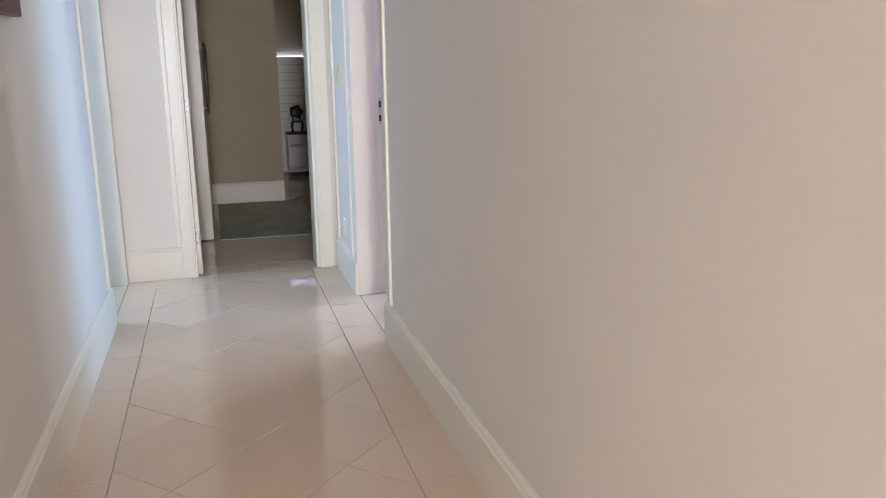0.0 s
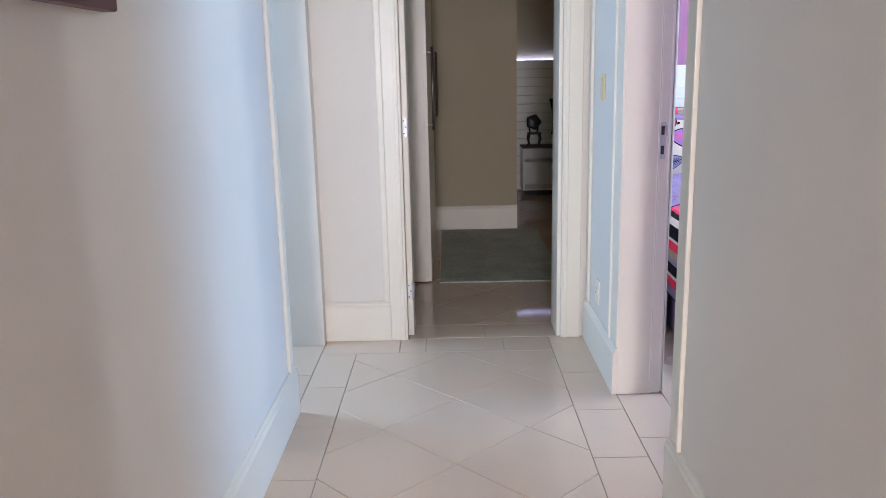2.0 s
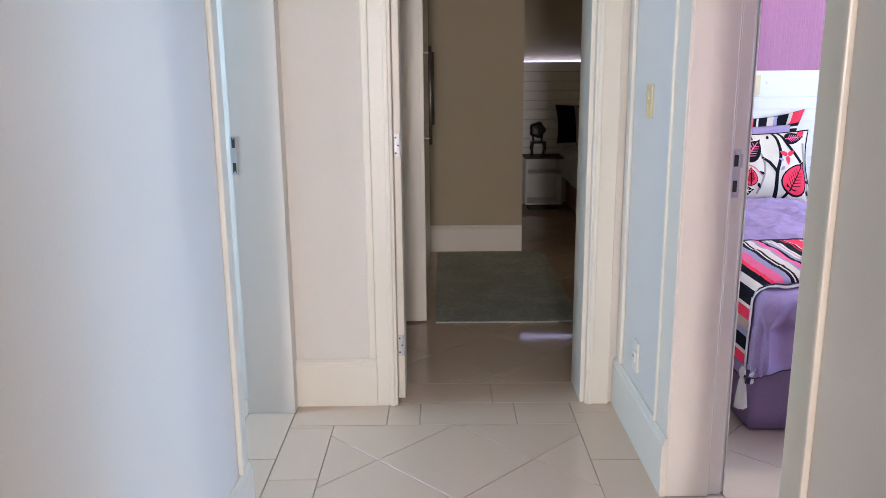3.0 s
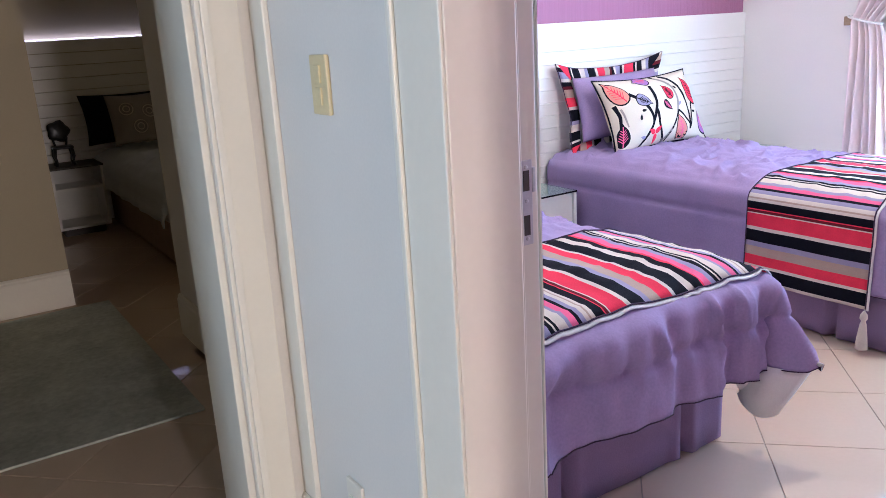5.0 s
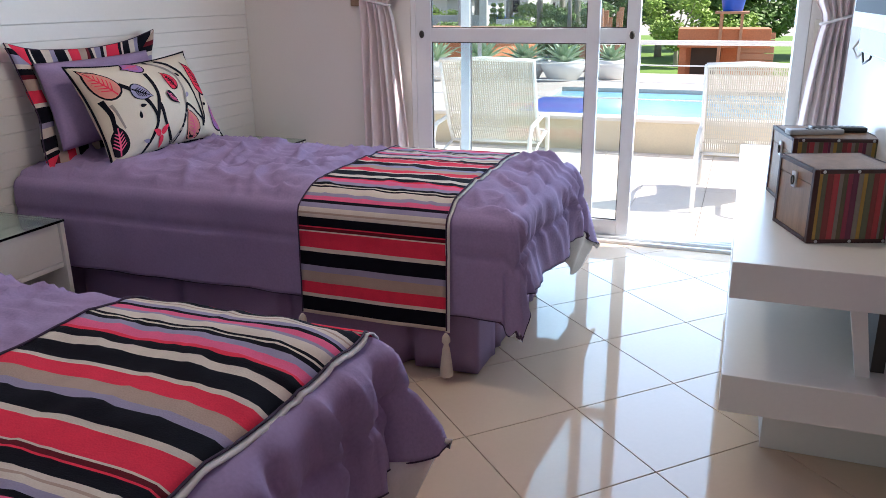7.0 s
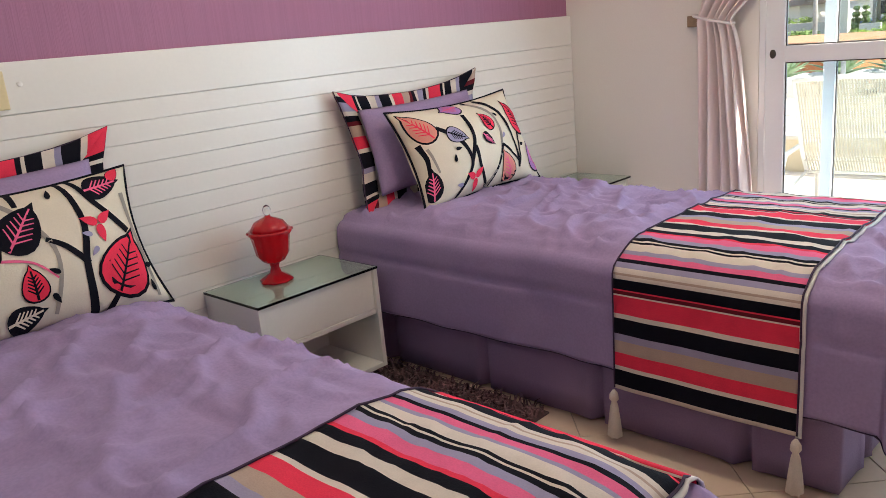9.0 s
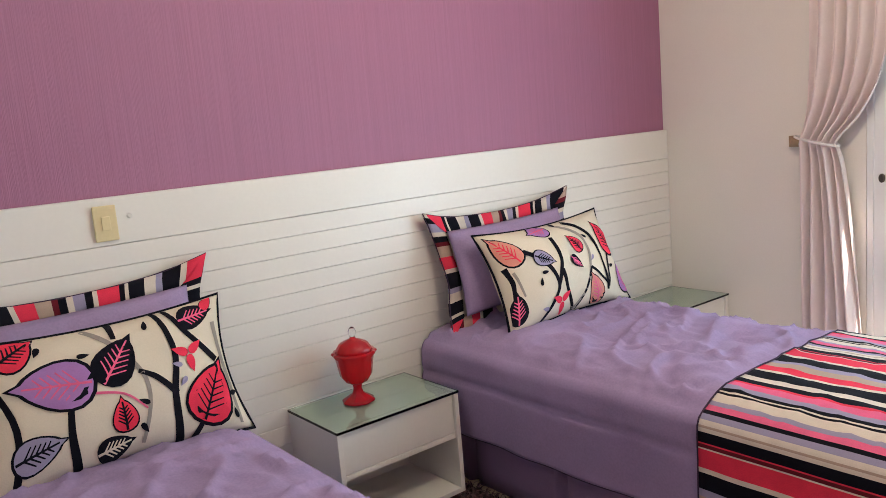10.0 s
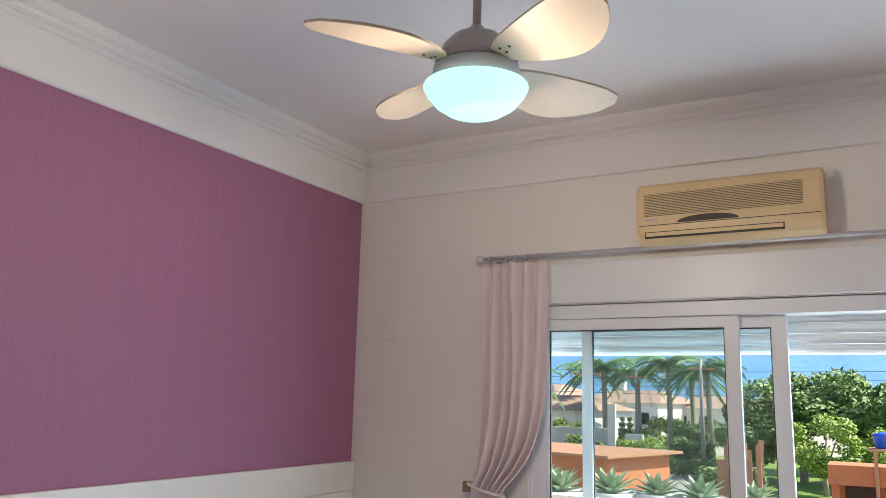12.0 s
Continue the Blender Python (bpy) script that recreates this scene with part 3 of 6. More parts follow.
def cloth_point(u, v, hw, L, zt, seed, flare=0.10, sag=0.0, calm_v=None):
    """A point of a cover over a bed: u across, v from the head, both taken along the cloth; calm_v: a stretch lying flatter."""
    eu, ev = max(0.0, abs(u) - hw), max(0.0, v - L)
    su = 1 if u > 0 else -1
    x, y = max(-hw, min(hw, u)), min(v, L)
    z = zt
    lie = 1.0
    if calm_v:
        lie = 1 - 0.72 * max(0.0, min(1.0, (v - calm_v[0] + 0.06) / 0.06, (calm_v[1] + 0.05 - v) / 0.05))
    n = noise.noise(Vector((u * 2.6 + seed, v * 2.2, seed)))
    n2 = noise.noise(Vector((u * 7 + seed, v * 6.0, seed + 5)))
    e = (eu ** 2.4 + ev ** 2.4) ** (1 / 2.4)
    seam = 0.165
    if e <= 0:
        edge_u, edge_v = hw - abs(u), L - v
        q = min(edge_u, edge_v)
        bumps = 0.013 * n + 0.010 * n2 + 0.020 * ridge(u * 2.2 + v * 4 + seed, v * 6 - u * 3, seed + 2, 4.5) + 0.018 * ridge(u * 4.5 - v * 2, v * 3.5 + seed, seed * 2, 4.5)
        bumps += 0.009 * ridge(u * 9, v * 8 + seed, seed + 3, 4) + 0.004 * noise.noise(Vector((u * 15, v * 13, seed)))
        z += bumps * lie + 0.018 * math.tanh(q / 0.15)
        z -= 0.03 * math.exp(-q / 0.035)
        foot = math.exp(-(edge_v / 0.20) ** 2)
        z += lie * 0.036 * foot * (ridge(u * 6 + 1.5 * n, v * 1.3, seed + 7, 3.2) - 0.35 + 0.5 * noise.noise(Vector((u * 20, v * 4, seed + 8))))
        crease = abs(math.sin((u + 0.10) * math.pi / 0.26))
        z -= 0.008 * math.exp(-crease * 7) * lie
        return Vector((x, y, z))
    corner = min(eu, ev) / max(eu, ev)
    calm = 1 - 0.85 * corner
    ang = math.atan2(ev, eu)
    r = 0.045
    if e < r * 1.57:
        a = e / r
        out, down = r * math.sin(a), r * (1 - math.cos(a))
    else:
        out, down = r, r + (e - r * 1.57)
    out += down * ((flare if ev > eu else 0.025) + (0.15 if su > 0 else 0.42) * corner ** 1.5)
    along = v if eu >= ev else u
    fold = (0.013 if ev > 0 else 0.005) * math.sin(along * 21 + seed * 3 + 2.5 * n) * min(1, down / 0.22) + 0.018 * n * min(1, down / 0.15)
    if ev > eu:
        fold *= 1.4
    out += fold * calm * lie
    z = zt - 0.03 - down * (0.98 + (sag - 0.10) * corner) + 0.03
    # stitched channels: puffed between the seams, gathered at them
    near = math.exp(-(((e - seam) / 0.05) ** 2))
    line = math.exp(-(((e - seam) / 0.013) ** 2))
    if ev > eu:
        z += 0.012 * math.sin(u * 5 + seed)
        out += calm * 0.046 * min(1, 0.35 + down / 0.1) * (1 - 0.55 * min(1, e / 0.33)) * (ridge(u * 6 + 1.5 * n, v * 1.3, seed + 7, 3.2) - 0.35 + 0.5 * noise.noise(Vector((u * 20, v * 4, seed + 8))))
        out += calm * 0.022 * near * pucker(u + 0.1 * e, seed) + 0.010 * math.sin(math.pi * min(1, e / seam)) ** 2
        out -= 0.017 * line
    else:
        out += lie * (0.004 * near * pucker(v, seed) - 0.010 * line)
    return Vector((x + su * out * math.cos(ang) * (1 if eu > 0 else 0), y + out * math.sin(ang) * (1 if ev > 0 else 0), z - 0.03))


def cloth_grid(us, vs, f, thick=0.014):
    bm = bmesh.new()
    grid = [[bm.verts.new(f(u, v)) for v in vs] for u in us]
    for i in range(len(us) - 1):
        for j in range(len(vs) - 1):
            bm.faces.new((grid[i][j], grid[i + 1][j], grid[i + 1][j + 1], grid[i][j + 1]))
    return bm, grid


def steps(a, b, d):
    n = max(1, round((b - a) / d))
    return [a + (b - a) * k / n for k in range(n + 1)]


STRIPES = [(1, 14), (0, 56), (1, 14), (2, 46), (4, 42), (5, 24), (0, 54), (1, 16), (2, 62), (1, 5), (6, 12), (2, 5), (0, 34), (1, 12), (4, 6), (1, 14), (5, 16), (0, 13),
           (3, 24), (5, 12), (1, 30), (0, 9), (1, 6), (0, 14), (5, 22), (3, 34), (2, 12), (0, 28), (1, 16)]
STRIPE_MATS = [F_BLACK, F_CREAM, F_RED, F_PINK, F_TAN, F_LAV, F_MAROON]


def place(ob, at):
    ob.location = at
    return ob


def make_bed(x0, x1, yfoot, seed, label, sag, runner):
    """Bed with its head to +y: base, mattress, pleated skirt and quilt."""
    hw, cx, yh = (x1 - x0) / 2, (x0 + x1) / 2, YN - 0.045
    L, zt = yh - yfoot, 0.655
    t = thing("bed", (cx, yh, 0), label, "bed", "single beds", rz=180)
    # local axes: x across, y from the head towards the foot
    part("bed_base", box(-hw + 0.05, hw - 0.05, 0.01, L - 0.16, 0.02, 0.30, 0.01), M_SKIRT, t)
    part("mattress", box(-hw + 0.02, hw - 0.02, 0.005, L - 0.015, 0.302, 0.60, 0.05, seg=4), M_LINING, t)
    sk = bmesh.new()
    path = []
    LS = L - 0.11
    for d in steps(0, LS, 0.02):
        path.append((-hw + 0.015, d, d))
    for d in steps(0, 2 * hw - 0.03, 0.02)[1:]:
        path.append((-hw + 0.015 + d, LS, L + d))
    for d in steps(0, LS, 0.02)[1:]:
        path.append((hw - 0.015, LS - d, L + 2 * hw + d))
    rows = []
    for z in (0.012, 0.10, 0.20, 0.31):
        row = []
        for x, y, s in path:
            ph = (s % 0.52) / 0.52
            pleat = -0.055 * math.exp(-((ph - 0.5) / 0.03) ** 2) + 0.010 * math.exp(-((abs(ph - 0.5) - 0.07) / 0.04) ** 2)
            wob = 0.006 * noise.noise(Vector((s * 5, z * 3, seed))) * (1 - z / 0.35)
            out = pleat * (1 - 0.4 * z / 0.31) + wob
            nx = -1 if x < -hw + 0.016 and y < LS - 0.001 else (1 if x > hw - 0.016 and y < LS - 0.001 else 0)
            ny = 1 if y > LS - 0.001 else 0
            row.append(sk.verts.new((x + nx * out, y + ny * out, z)))
        rows.append(row)
    for a, b in zip(rows, rows[1:]):
        for k in range(len(path) - 1):
            sk.faces.new((a[k], a[k + 1], b[k + 1], b[k]))
    o = part("bed_skirt", sk, M_SKIRT, t, "lilac pleated bed skirt", True)
    o.modifiers.new("thick", "SOLIDIFY").thickness = 0.004
    D = 0.40
    us, vs = steps(-hw - D, hw + D, 0.0145), steps(0.0, L + 0.33, 0.0145)
    calm_v = (yh - runner[1], yh - runner[0])
    DV = 0.33

    def f(u, v):
        # rounded corners at the foot
        a, b = max(0.0, abs(u) - hw) / D, max(0.0, v - L) / DV
        if a > 0 and b > 0:
            u = math.copysign(hw + D * a * (1 - 0.32 * b ** 3 * a), u)
            v = L + DV * b * (1 - 0.32 * a ** 3 * b)
        return cloth_point(u, v, hw, L, zt, seed, 0.10, sag, calm_v)
    bm, grid = cloth_grid(us, vs, f)
    o = part("quilt", bm, [M_LILAC, M_LINING, M_PIPING], t, "lilac quilted cover with a white lining", True)
    m = o.modifiers.new("thick", "SOLIDIFY")
    m.thickness, m.offset, m.material_offset, m.material_offset_rim = 0.016, -1, 1, 2
    hem = [f(us[0], v) for v in vs] + [f(u, vs[-1]) for u in us] + [f(us[-1], v) for v in vs[::-1]]
    lin = bmesh.new()
    prev = None
    for s in steps(-0.12, 1, 0.07):
        p = f(-(hw + D * max(0, s)) - min(0, s) * D, vs[-1]) + Vector((0.012, -0.012, 0.006))
        d = 0.17 * math.sin(math.pi * (0.1 + 0.78 * (s + 0.12) / 1.12)) ** 0.8
        c = [lin.verts.new(p + Vector((0.05 * q * d / 0.17 + 0.02 * math.sin(q * 3) * math.sin(s * 7), -0.05 * q, -min(d * q, p.z - 0.03)))) for q in (0, 0.3, 0.65, 1.0)]
        if prev:
            for a, b, e, g in zip(prev, prev[1:], c, c[1:]):
                lin.faces.new((a, b, g, e))
        prev = c
    part("turned_corner", lin, M_LINING, o, "white lining showing at the corner", True).modifiers.new("thick", "SOLIDIFY").thickness = 0.006
    part("quilt_piping", tube(hem, 0.0022, 6), M_PIPING, o, "dark purple piping", True)
    return t, (cx, yh, hw, L, zt, seed, sag, calm_v)


def make_runner(bed, y0, y1, drop, label, way=-1):
    """Striped runner laid across a bed from y0 (foot side) to y1."""
    cx, yh, hw, L, zt, seed, sag, calm_v = bed
    va, vb = yh - y1, yh - y0
    t = thing("bed_runner", (cx, yh, 0), label, "bed runner", "bed runners", rz=180)
    bm = bmesh.new()
    us, ids = [-hw - drop], []
    k = 0
    while us[-1] < hw + drop - 0.002:
        c, wmm = STRIPES[k % len(STRIPES)]
        n = 1 if wmm < 26 else 2 if wmm < 45 else 3
        for q in range(n):
            us.append(min(us[-1] + wmm / 1000 / n, hw + drop))
            ids.append(c)
        k += 1
    us = [way * u for u in us]
    vs = steps(va, vb, 0.02)

    def f(u, v):
        p = cloth_point(u, min(v, L), hw, L, zt, seed, 0.10, sag, calm_v)
        q = cloth_point(u + 0.01, min(v, L), hw, L, zt, seed, 0.10, sag, calm_v)
        r = cloth_point(u, min(v, L) - 0.01, hw, L, zt, seed, 0.10, sag, calm_v)
        n = (q - p).cross(p - r).normalized()
        wr = 0.002 * noise.noise(Vector((u * 9, v * 9, seed + 9)))
        return p + n * (0.011 + wr)
    grid = [[bm.verts.new(f(u, v)) for v in vs] for u in us]
    for i in range(len(us) - 1):
        for j in range(len(vs) - 1):
            fc = bm.faces.new((grid[i][j], grid[i + 1][j], grid[i + 1][j + 1], grid[i][j + 1]))
            fc.material_index = ids[i]
    bmesh.ops.recalc_face_normals(bm, faces=bm.faces[:])
    o = part("striped_cloth", bm, STRIPE_MATS, t, "", True)
    o.modifiers.new("thick", "SOLIDIFY").thickness = 0.004
    for v in (vs[0], vs[-1]):
        part("edge_cord", tube([f(u, v) + Vector((0, 0, 0.002)) for u in us[::2]], 0.003, 6), M_PIPING, t, "dark purple edge cord", True)
    ed, rows = bmesh.new(), []
    for u in us:
        a, b = f(u, vs[-1]), f(u, vs[-1] - 0.02)
        out = (a - b).normalized()
        rows.append([ed.verts.new(a + out * k - Vector((0, 0, 0.004))) for k in (-0.004, 0.006, 0.012)])
    for a, b in zip(rows, rows[1:]):
        for k in (0, 1):
            ed.faces.new((a[k], a[k + 1], b[k + 1], b[k]))
    part("lining_edge", ed, M_LINING, t, "white lining showing along the edge", True).modifiers.new("thick", "SOLIDIFY").thickness = 0.003
    for u in (us[0], us[-1]):
        for v in (vs[0], vs[-1]):
            p = f(u, v)
            ta = lathe([(0.004, 0.0), (0.012, -0.012), (0.013, -0.025), (0.007, -0.034), (0.011, -0.045), (0.017, -0.09), (0.021, -0.13), (0.019, -0.134)], 14, lobes=7, depth=0.12)
            tas = part("tassel", ta, F_CREAM, t, "cream cotton tassel", True)
            tas.scale = (1.1, 1.1, 1.25)
            tas.location = p + Vector((0.006 if u > 0 else -0.006, 0, -0.005))
    return t


bed1, B1 = make_bed(0.455, 1.40, 0.38, 1.3, "single bed with a lilac quilt near the doorway", 0.08, (0.385, 0.96))
bed2, B2 = make_bed(2.46, 3.40, 0.36, 4.7, "single bed with a lilac quilt near the glass door", 0.42, (0.56, 1.14))
make_runner(B1, 0.385, 0.96, 0.332, "striped woven runner across the bed near the doorway", 1)
make_runner(B2, 0.56, 1.14, 0.458, "striped woven runner across the bed near the glass door")


def cushion_height(x, y, w, h, d):
    """Half thickness of a stuffed cushion at x, y."""
    a, b = min(1, abs(x) / (w / 2)), min(1, abs(y) / (h / 2))
    return d * max(0.0, 1 - a ** 2.2) ** 0.55 * max(0.0, 1 - b ** 2.2) ** 0.55


def pinched(x, y, w, h, pinch):
    """Sides drawn in between the corners, as on a stuffed cushion."""
    return x * (1 - pinch * (1 - min(1, abs(2 * y / h)) ** 2)), y * (1 - pinch * 1.25 * (1 - min(1, abs(2 * x / w)) ** 2))


def cushion(w, h, d, seed, pinch=0.06, seams=0):
    bm = bmesh.new()
    n, mrows = 40, 26
    for s in (1, -1):
        g = []
        for i in range(n + 1):
            row = []
            for j in range(mrows + 1):
                x, y = (i / n - 0.5) * w, (j / mrows - 0.5) * h
                z = cushion_height(x, y, w, h, d) * s
                if abs(z) > 0.004:
                    z += s * (0.007 * noise.noise(Vector((x * 8 + seed, y * 8, s))) + 0.004 * noise.noise(Vector((x * 20 + seed, y * 20, s))))
                    if seams:
                        z -= s * 0.012 * math.exp(-abs(math.sin((x + 0.05) * math.pi / seams)) * 9)
                row.append(bm.verts.new((*pinched(x, y, w, h, pinch), z)))
            g.append(row)
        for i in range(n):
            for j in range(mrows):
                q = (g[i][j], g[i + 1][j], g[i + 1][j + 1], g[i][j + 1])
                bm.faces.new(q if s > 0 else q[::-1])
    bmesh.ops.remove_doubles(bm, verts=bm.verts[:], dist=0.0006)
    return bm


def make_sham(at, lean, turn, label, seed):
    """Upright pillow: lilac middle with a soft striped border. Local x across, y up, z to the front."""
    t = thing("pillow_sham", at, label, "pillow", "pillow shams")
    t.matrix_world = pose(*at, 90 - lean, 0, 0) @ pose(0, 0, 0, 0, 0, turn)
    w, h, b = 0.72, 0.395, 0.074
    W, H = w + 2 * b, h + 2 * b
    m = cushion(w - 0.015, h - 0.015, 0.10, seed, 0.04, 0.15)
    for vv in m.verts:
        vv.co.z = 0.040 + vv.co.z * (1.0 if vv.co.z > 0 else 0.4)
    bmesh.ops.translate(m, vec=(0, H / 2, 0), verts=m.verts)
    part("pillow_body", m, M_LILAC, t, "", True)
    bm = bmesh.new()
    cols = [(0, 34), (1, 8), (0, 12), (2, 46), (1, 10), (0, 14), (5, 22), (1, 12), (0, 16), (6, 12), (4, 30), (2, 36), (1, 12), (0, 40), (5, 14), (1, 26)]
    rnd = random.Random(seed)

    def soft(x, y):
        x2, y2 = pinched(x, y, W, H, 0.115)
        z = 0.022 * noise.noise(Vector((x * 6, y * 6, seed))) + 0.008 * noise.noise(Vector((x * 19, y * 19, seed)))
        ear = max(0, abs(2 * x / W) - 0.75) * max(0, abs(2 * y / H) - 0.6)
        return (x2 * (1 + 0.35 * ear), y2 * (1 + 0.5 * ear) + H / 2, z + 0.25 * ear)
    corners_out = [(-W / 2, -H / 2), (W / 2, -H / 2), (W / 2, H / 2), (-W / 2, H / 2)]
    for k in range(4):
        e, d = corners_out[k], corners_out[(k + 1) % 4]
        length = math.dist(e, d)
        ax = [(d[i] - e[i]) / length for i in (0, 1)]
        inn = (-ax[1], ax[0])
        s, q = 0.0, rnd.randrange(len(cols))
        while s < length:
            ci, mm = cols[q % len(cols)]
            s2 = min(length, s + mm * 1.6 / 1000)
            cuts = [s] + [c for c in (b, length - b) if s < c < s2] + [s2]
            if s2 - s > 0.02 and len(cuts) == 2:
                cuts.insert(1, (s + s2) / 2)
            for c0, c1 in zip(cuts, cuts[1:]):
                for r0, r1 in ((0, 0.34), (0.34, 0.68), (0.68, 1.0)):
                    vs = []
                    for rr, tt in ((r0, c0), (r0, c1), (r1, c1), (r1, c0)):
                        dep = min(b, tt, length - tt) * rr
                        p = soft(e[0] + ax[0] * tt + inn[0] * dep, e[1] + ax[1] * tt + inn[1] * dep)
                        if not any((Vector(p) - o.co).length < 1e-5 for o in vs):
                            vs.append(bm.verts.new(p))
                    if len(vs) > 2:
                        bm.faces.new(vs).material_index = ci
            q += 1
            s = s2
    bmesh.ops.remove_doubles(bm, verts=bm.verts[:], dist=0.0005)
    bmesh.ops.recalc_face_normals(bm, faces=bm.faces[:])
    o = part("striped_border", bm, STRIPE_MATS, t, "striped fabric border", True)
    o.modifiers.new("thick", "SOLIDIFY").thickness = 0.018
    o.modifiers["thick"].offset = 0
    rim = []
    for k in range(4):
        p0, p1 = corners_out[k], corners_out[(k + 1) % 4]
        rim += [soft(p0[0] + (p1[0] - p0[0]) * j / 10, p0[1] + (p1[1] - p0[1]) * j / 10) for j in range(10)]
    part("piping", tube(rim + rim[:1], 0.0035, 6), M_PIPING, t, "dark piping", True)
    return t


def leaf_outline(cx, cy, r, ang, fat=0.72, n=20):
    """Heart-like leaf: broad at the base, pointed at the tip."""
    pts = []
    ca, sa = math.cos(ang), math.sin(ang)
    for k in range(n):
        a = 2 * math.pi * k / n
        x = math.cos(a)
        y = math.sin(a) * fat * (1 - 0.34 * x)
        if k == 0:
            x = 1.28
        pts.append((cx + r * (x * ca - y * sa), cy + r * (x * sa + y * ca)))
    return pts


def make_floral(at, lean, turn, label, seed, stems, leaves, buds, flower):
    """Stuffed lumbar cushion with printed leaves on winding stems; places run from -1 to 1 across and up."""
    t = thing("floral_cushion", at, label, "cushion", "floral cushions")
    t.matrix_world = pose(*at, 90 - lean, 0, 0) @ pose(0, 0, 0, 0, 0, turn)
    w, h, d, pin = 0.79, 0.46, 0.125, 0.095
    part("cushion_body", cushion(w, h, d, seed, pin), F_IVORY, t, "", True)

    def surf(x, y, lift):
        x, y = max(-w * 0.492, min(w * 0.492, x)), max(-h * 0.488, min(h * 0.488, y))
        z = cushion_height(x, y, w, h, d)
        z += 0.007 * noise.noise(Vector((x * 8 + seed, y * 8, 1))) + 0.004 * noise.noise(Vector((x * 20 + seed, y * 20, 1)))
        return Vector((*pinched(x, y, w, h, pin), z + 0.0022 + lift * 0.45))

    def patch(name, pts, m, lift):
        bm = bmesh.new()
        cx, cy = sum(p[0] for p in pts) / len(pts), sum(p[1] for p in pts) / len(pts)
        c = bm.verts.new(surf(cx, cy, lift))
        n = len(pts)
        prev = None
        for f in (0.33, 0.66, 1.0):
            cur = [bm.verts.new(surf(cx + (x - cx) * f, cy + (y - cy) * f, lift)) for x, y in pts]
            for k in range(n):
                if prev:
                    bm.faces.new((prev[k], cur[k], cur[(k + 1) % n], prev[(k + 1) % n]))
                else:
                    bm.faces.new((c, cur[k], cur[(k + 1) % n]))
            prev = cur
        part(name, bm, m, t)

    def ribbon(name, pts, wd, m, lift, taper=0.4):
        bm = bmesh.new()
        prev = None
        pts = [Vector(p) for p in pts]
        fine = []
        for i in range(len(pts) - 1):
            p0, p1, p2, p3 = pts[max(i - 1, 0)], pts[i], pts[i + 1], pts[min(i + 2, len(pts) - 1)]
            for k in range(6):
                s = k / 6
                fine.append(0.5 * ((2 * p1) + (p2 - p0) * s + (2 * p0 - 5 * p1 + 4 * p2 - p3) * s * s + (3 * p1 - p0 - 3 * p2 + p3) * s ** 3))
        fine.append(pts[-1])
        for i, p in enumerate(fine):
            dr = (fine[min(i + 1, len(fine) - 1)] - fine[max(i - 1, 0)]).normalized()
            nn = Vector((-dr.y, dr.x)) * wd * (1 - taper * i / len(fine))
            cur = [bm.verts.new(surf(p.x + nn.x, p.y + nn.y, lift)), bm.verts.new(surf(p.x - nn.x, p.y - nn.y, lift))]
            if prev:
                bm.faces.new((prev[0], cur[0], cur[1], prev[1]))
            prev = cur
        part(name, bm, m, t)

    hx, hy = w / 2, h / 2
    for wd, m, *pts in stems:
        ribbon("stem", [(x * hx, y * hy) for x, y in pts], wd * 1.15, m, 0.0)
    for x, y, r, a, m, vm in leaves:
        x, y, r = x * hx, y * hy, r * 1.14
        if m is not F_BLACK:
            patch("leaf_edge", leaf_outline(x, y, r * 1.12, a), F_BLACK, 0.0012)
        patch("leaf", leaf_outline(x, y, r, a), m, 0.0024)
        ca, sa = math.cos(a), math.sin(a)
        ribbon("leaf_vein", [(x - r * 0.95 * ca, y - r * 0.95 * sa), (x, y), (x + r * 0.95 * ca, y + r * 0.95 * sa)], 0.0042, vm, 0.0034)
        for q in (-0.6, -0.35, -0.1, 0.15, 0.4):
            for s in (1, -1):
                bx, by = x + q * r * ca, y + q * r * sa
                ln = r * 0.5 * (1 - 0.55 * (q + 0.1))
                ribbon("leaf_vein", [(bx, by), (bx + ln * math.cos(a + s * 0.85), by + ln * math.sin(a + s * 0.85))], 0.0028, vm, 0.0034)
    for k, (x, y) in enumerate(buds):
        patch("bud", leaf_outline(x * hx, y * hy, 0.017, k * 1.3, 0.5, 10), F_LAV if k % 4 == 3 else F_BLACK, 0.0024)
    for k in range(3):
        a = k * 2.09 + 0.6
        patch("petal", leaf_outline(flower[0] * hx + 0.030 * math.cos(a), flower[1] * hy + 0.030 * math.sin(a), 0.027, a, 0.55, 12), F_RED, 0.003)
    cord = []
    for a, b in (((-1, -1), (1, -1)), ((1, -1), (1, 1)), ((1, 1), (-1, 1)), ((-1, 1), (-1, -1))):
        cord += [(*pinched((a[0] + (b[0] - a[0]) * j / 10) * hx, (a[1] + (b[1] - a[1]) * j / 10) * hy, w, h, pin), 0) for j in range(10)]
    part("piping", tube(cord + cord[:1], 0.0055, 6), F_BLACK, t, "black piping", True)
    return t


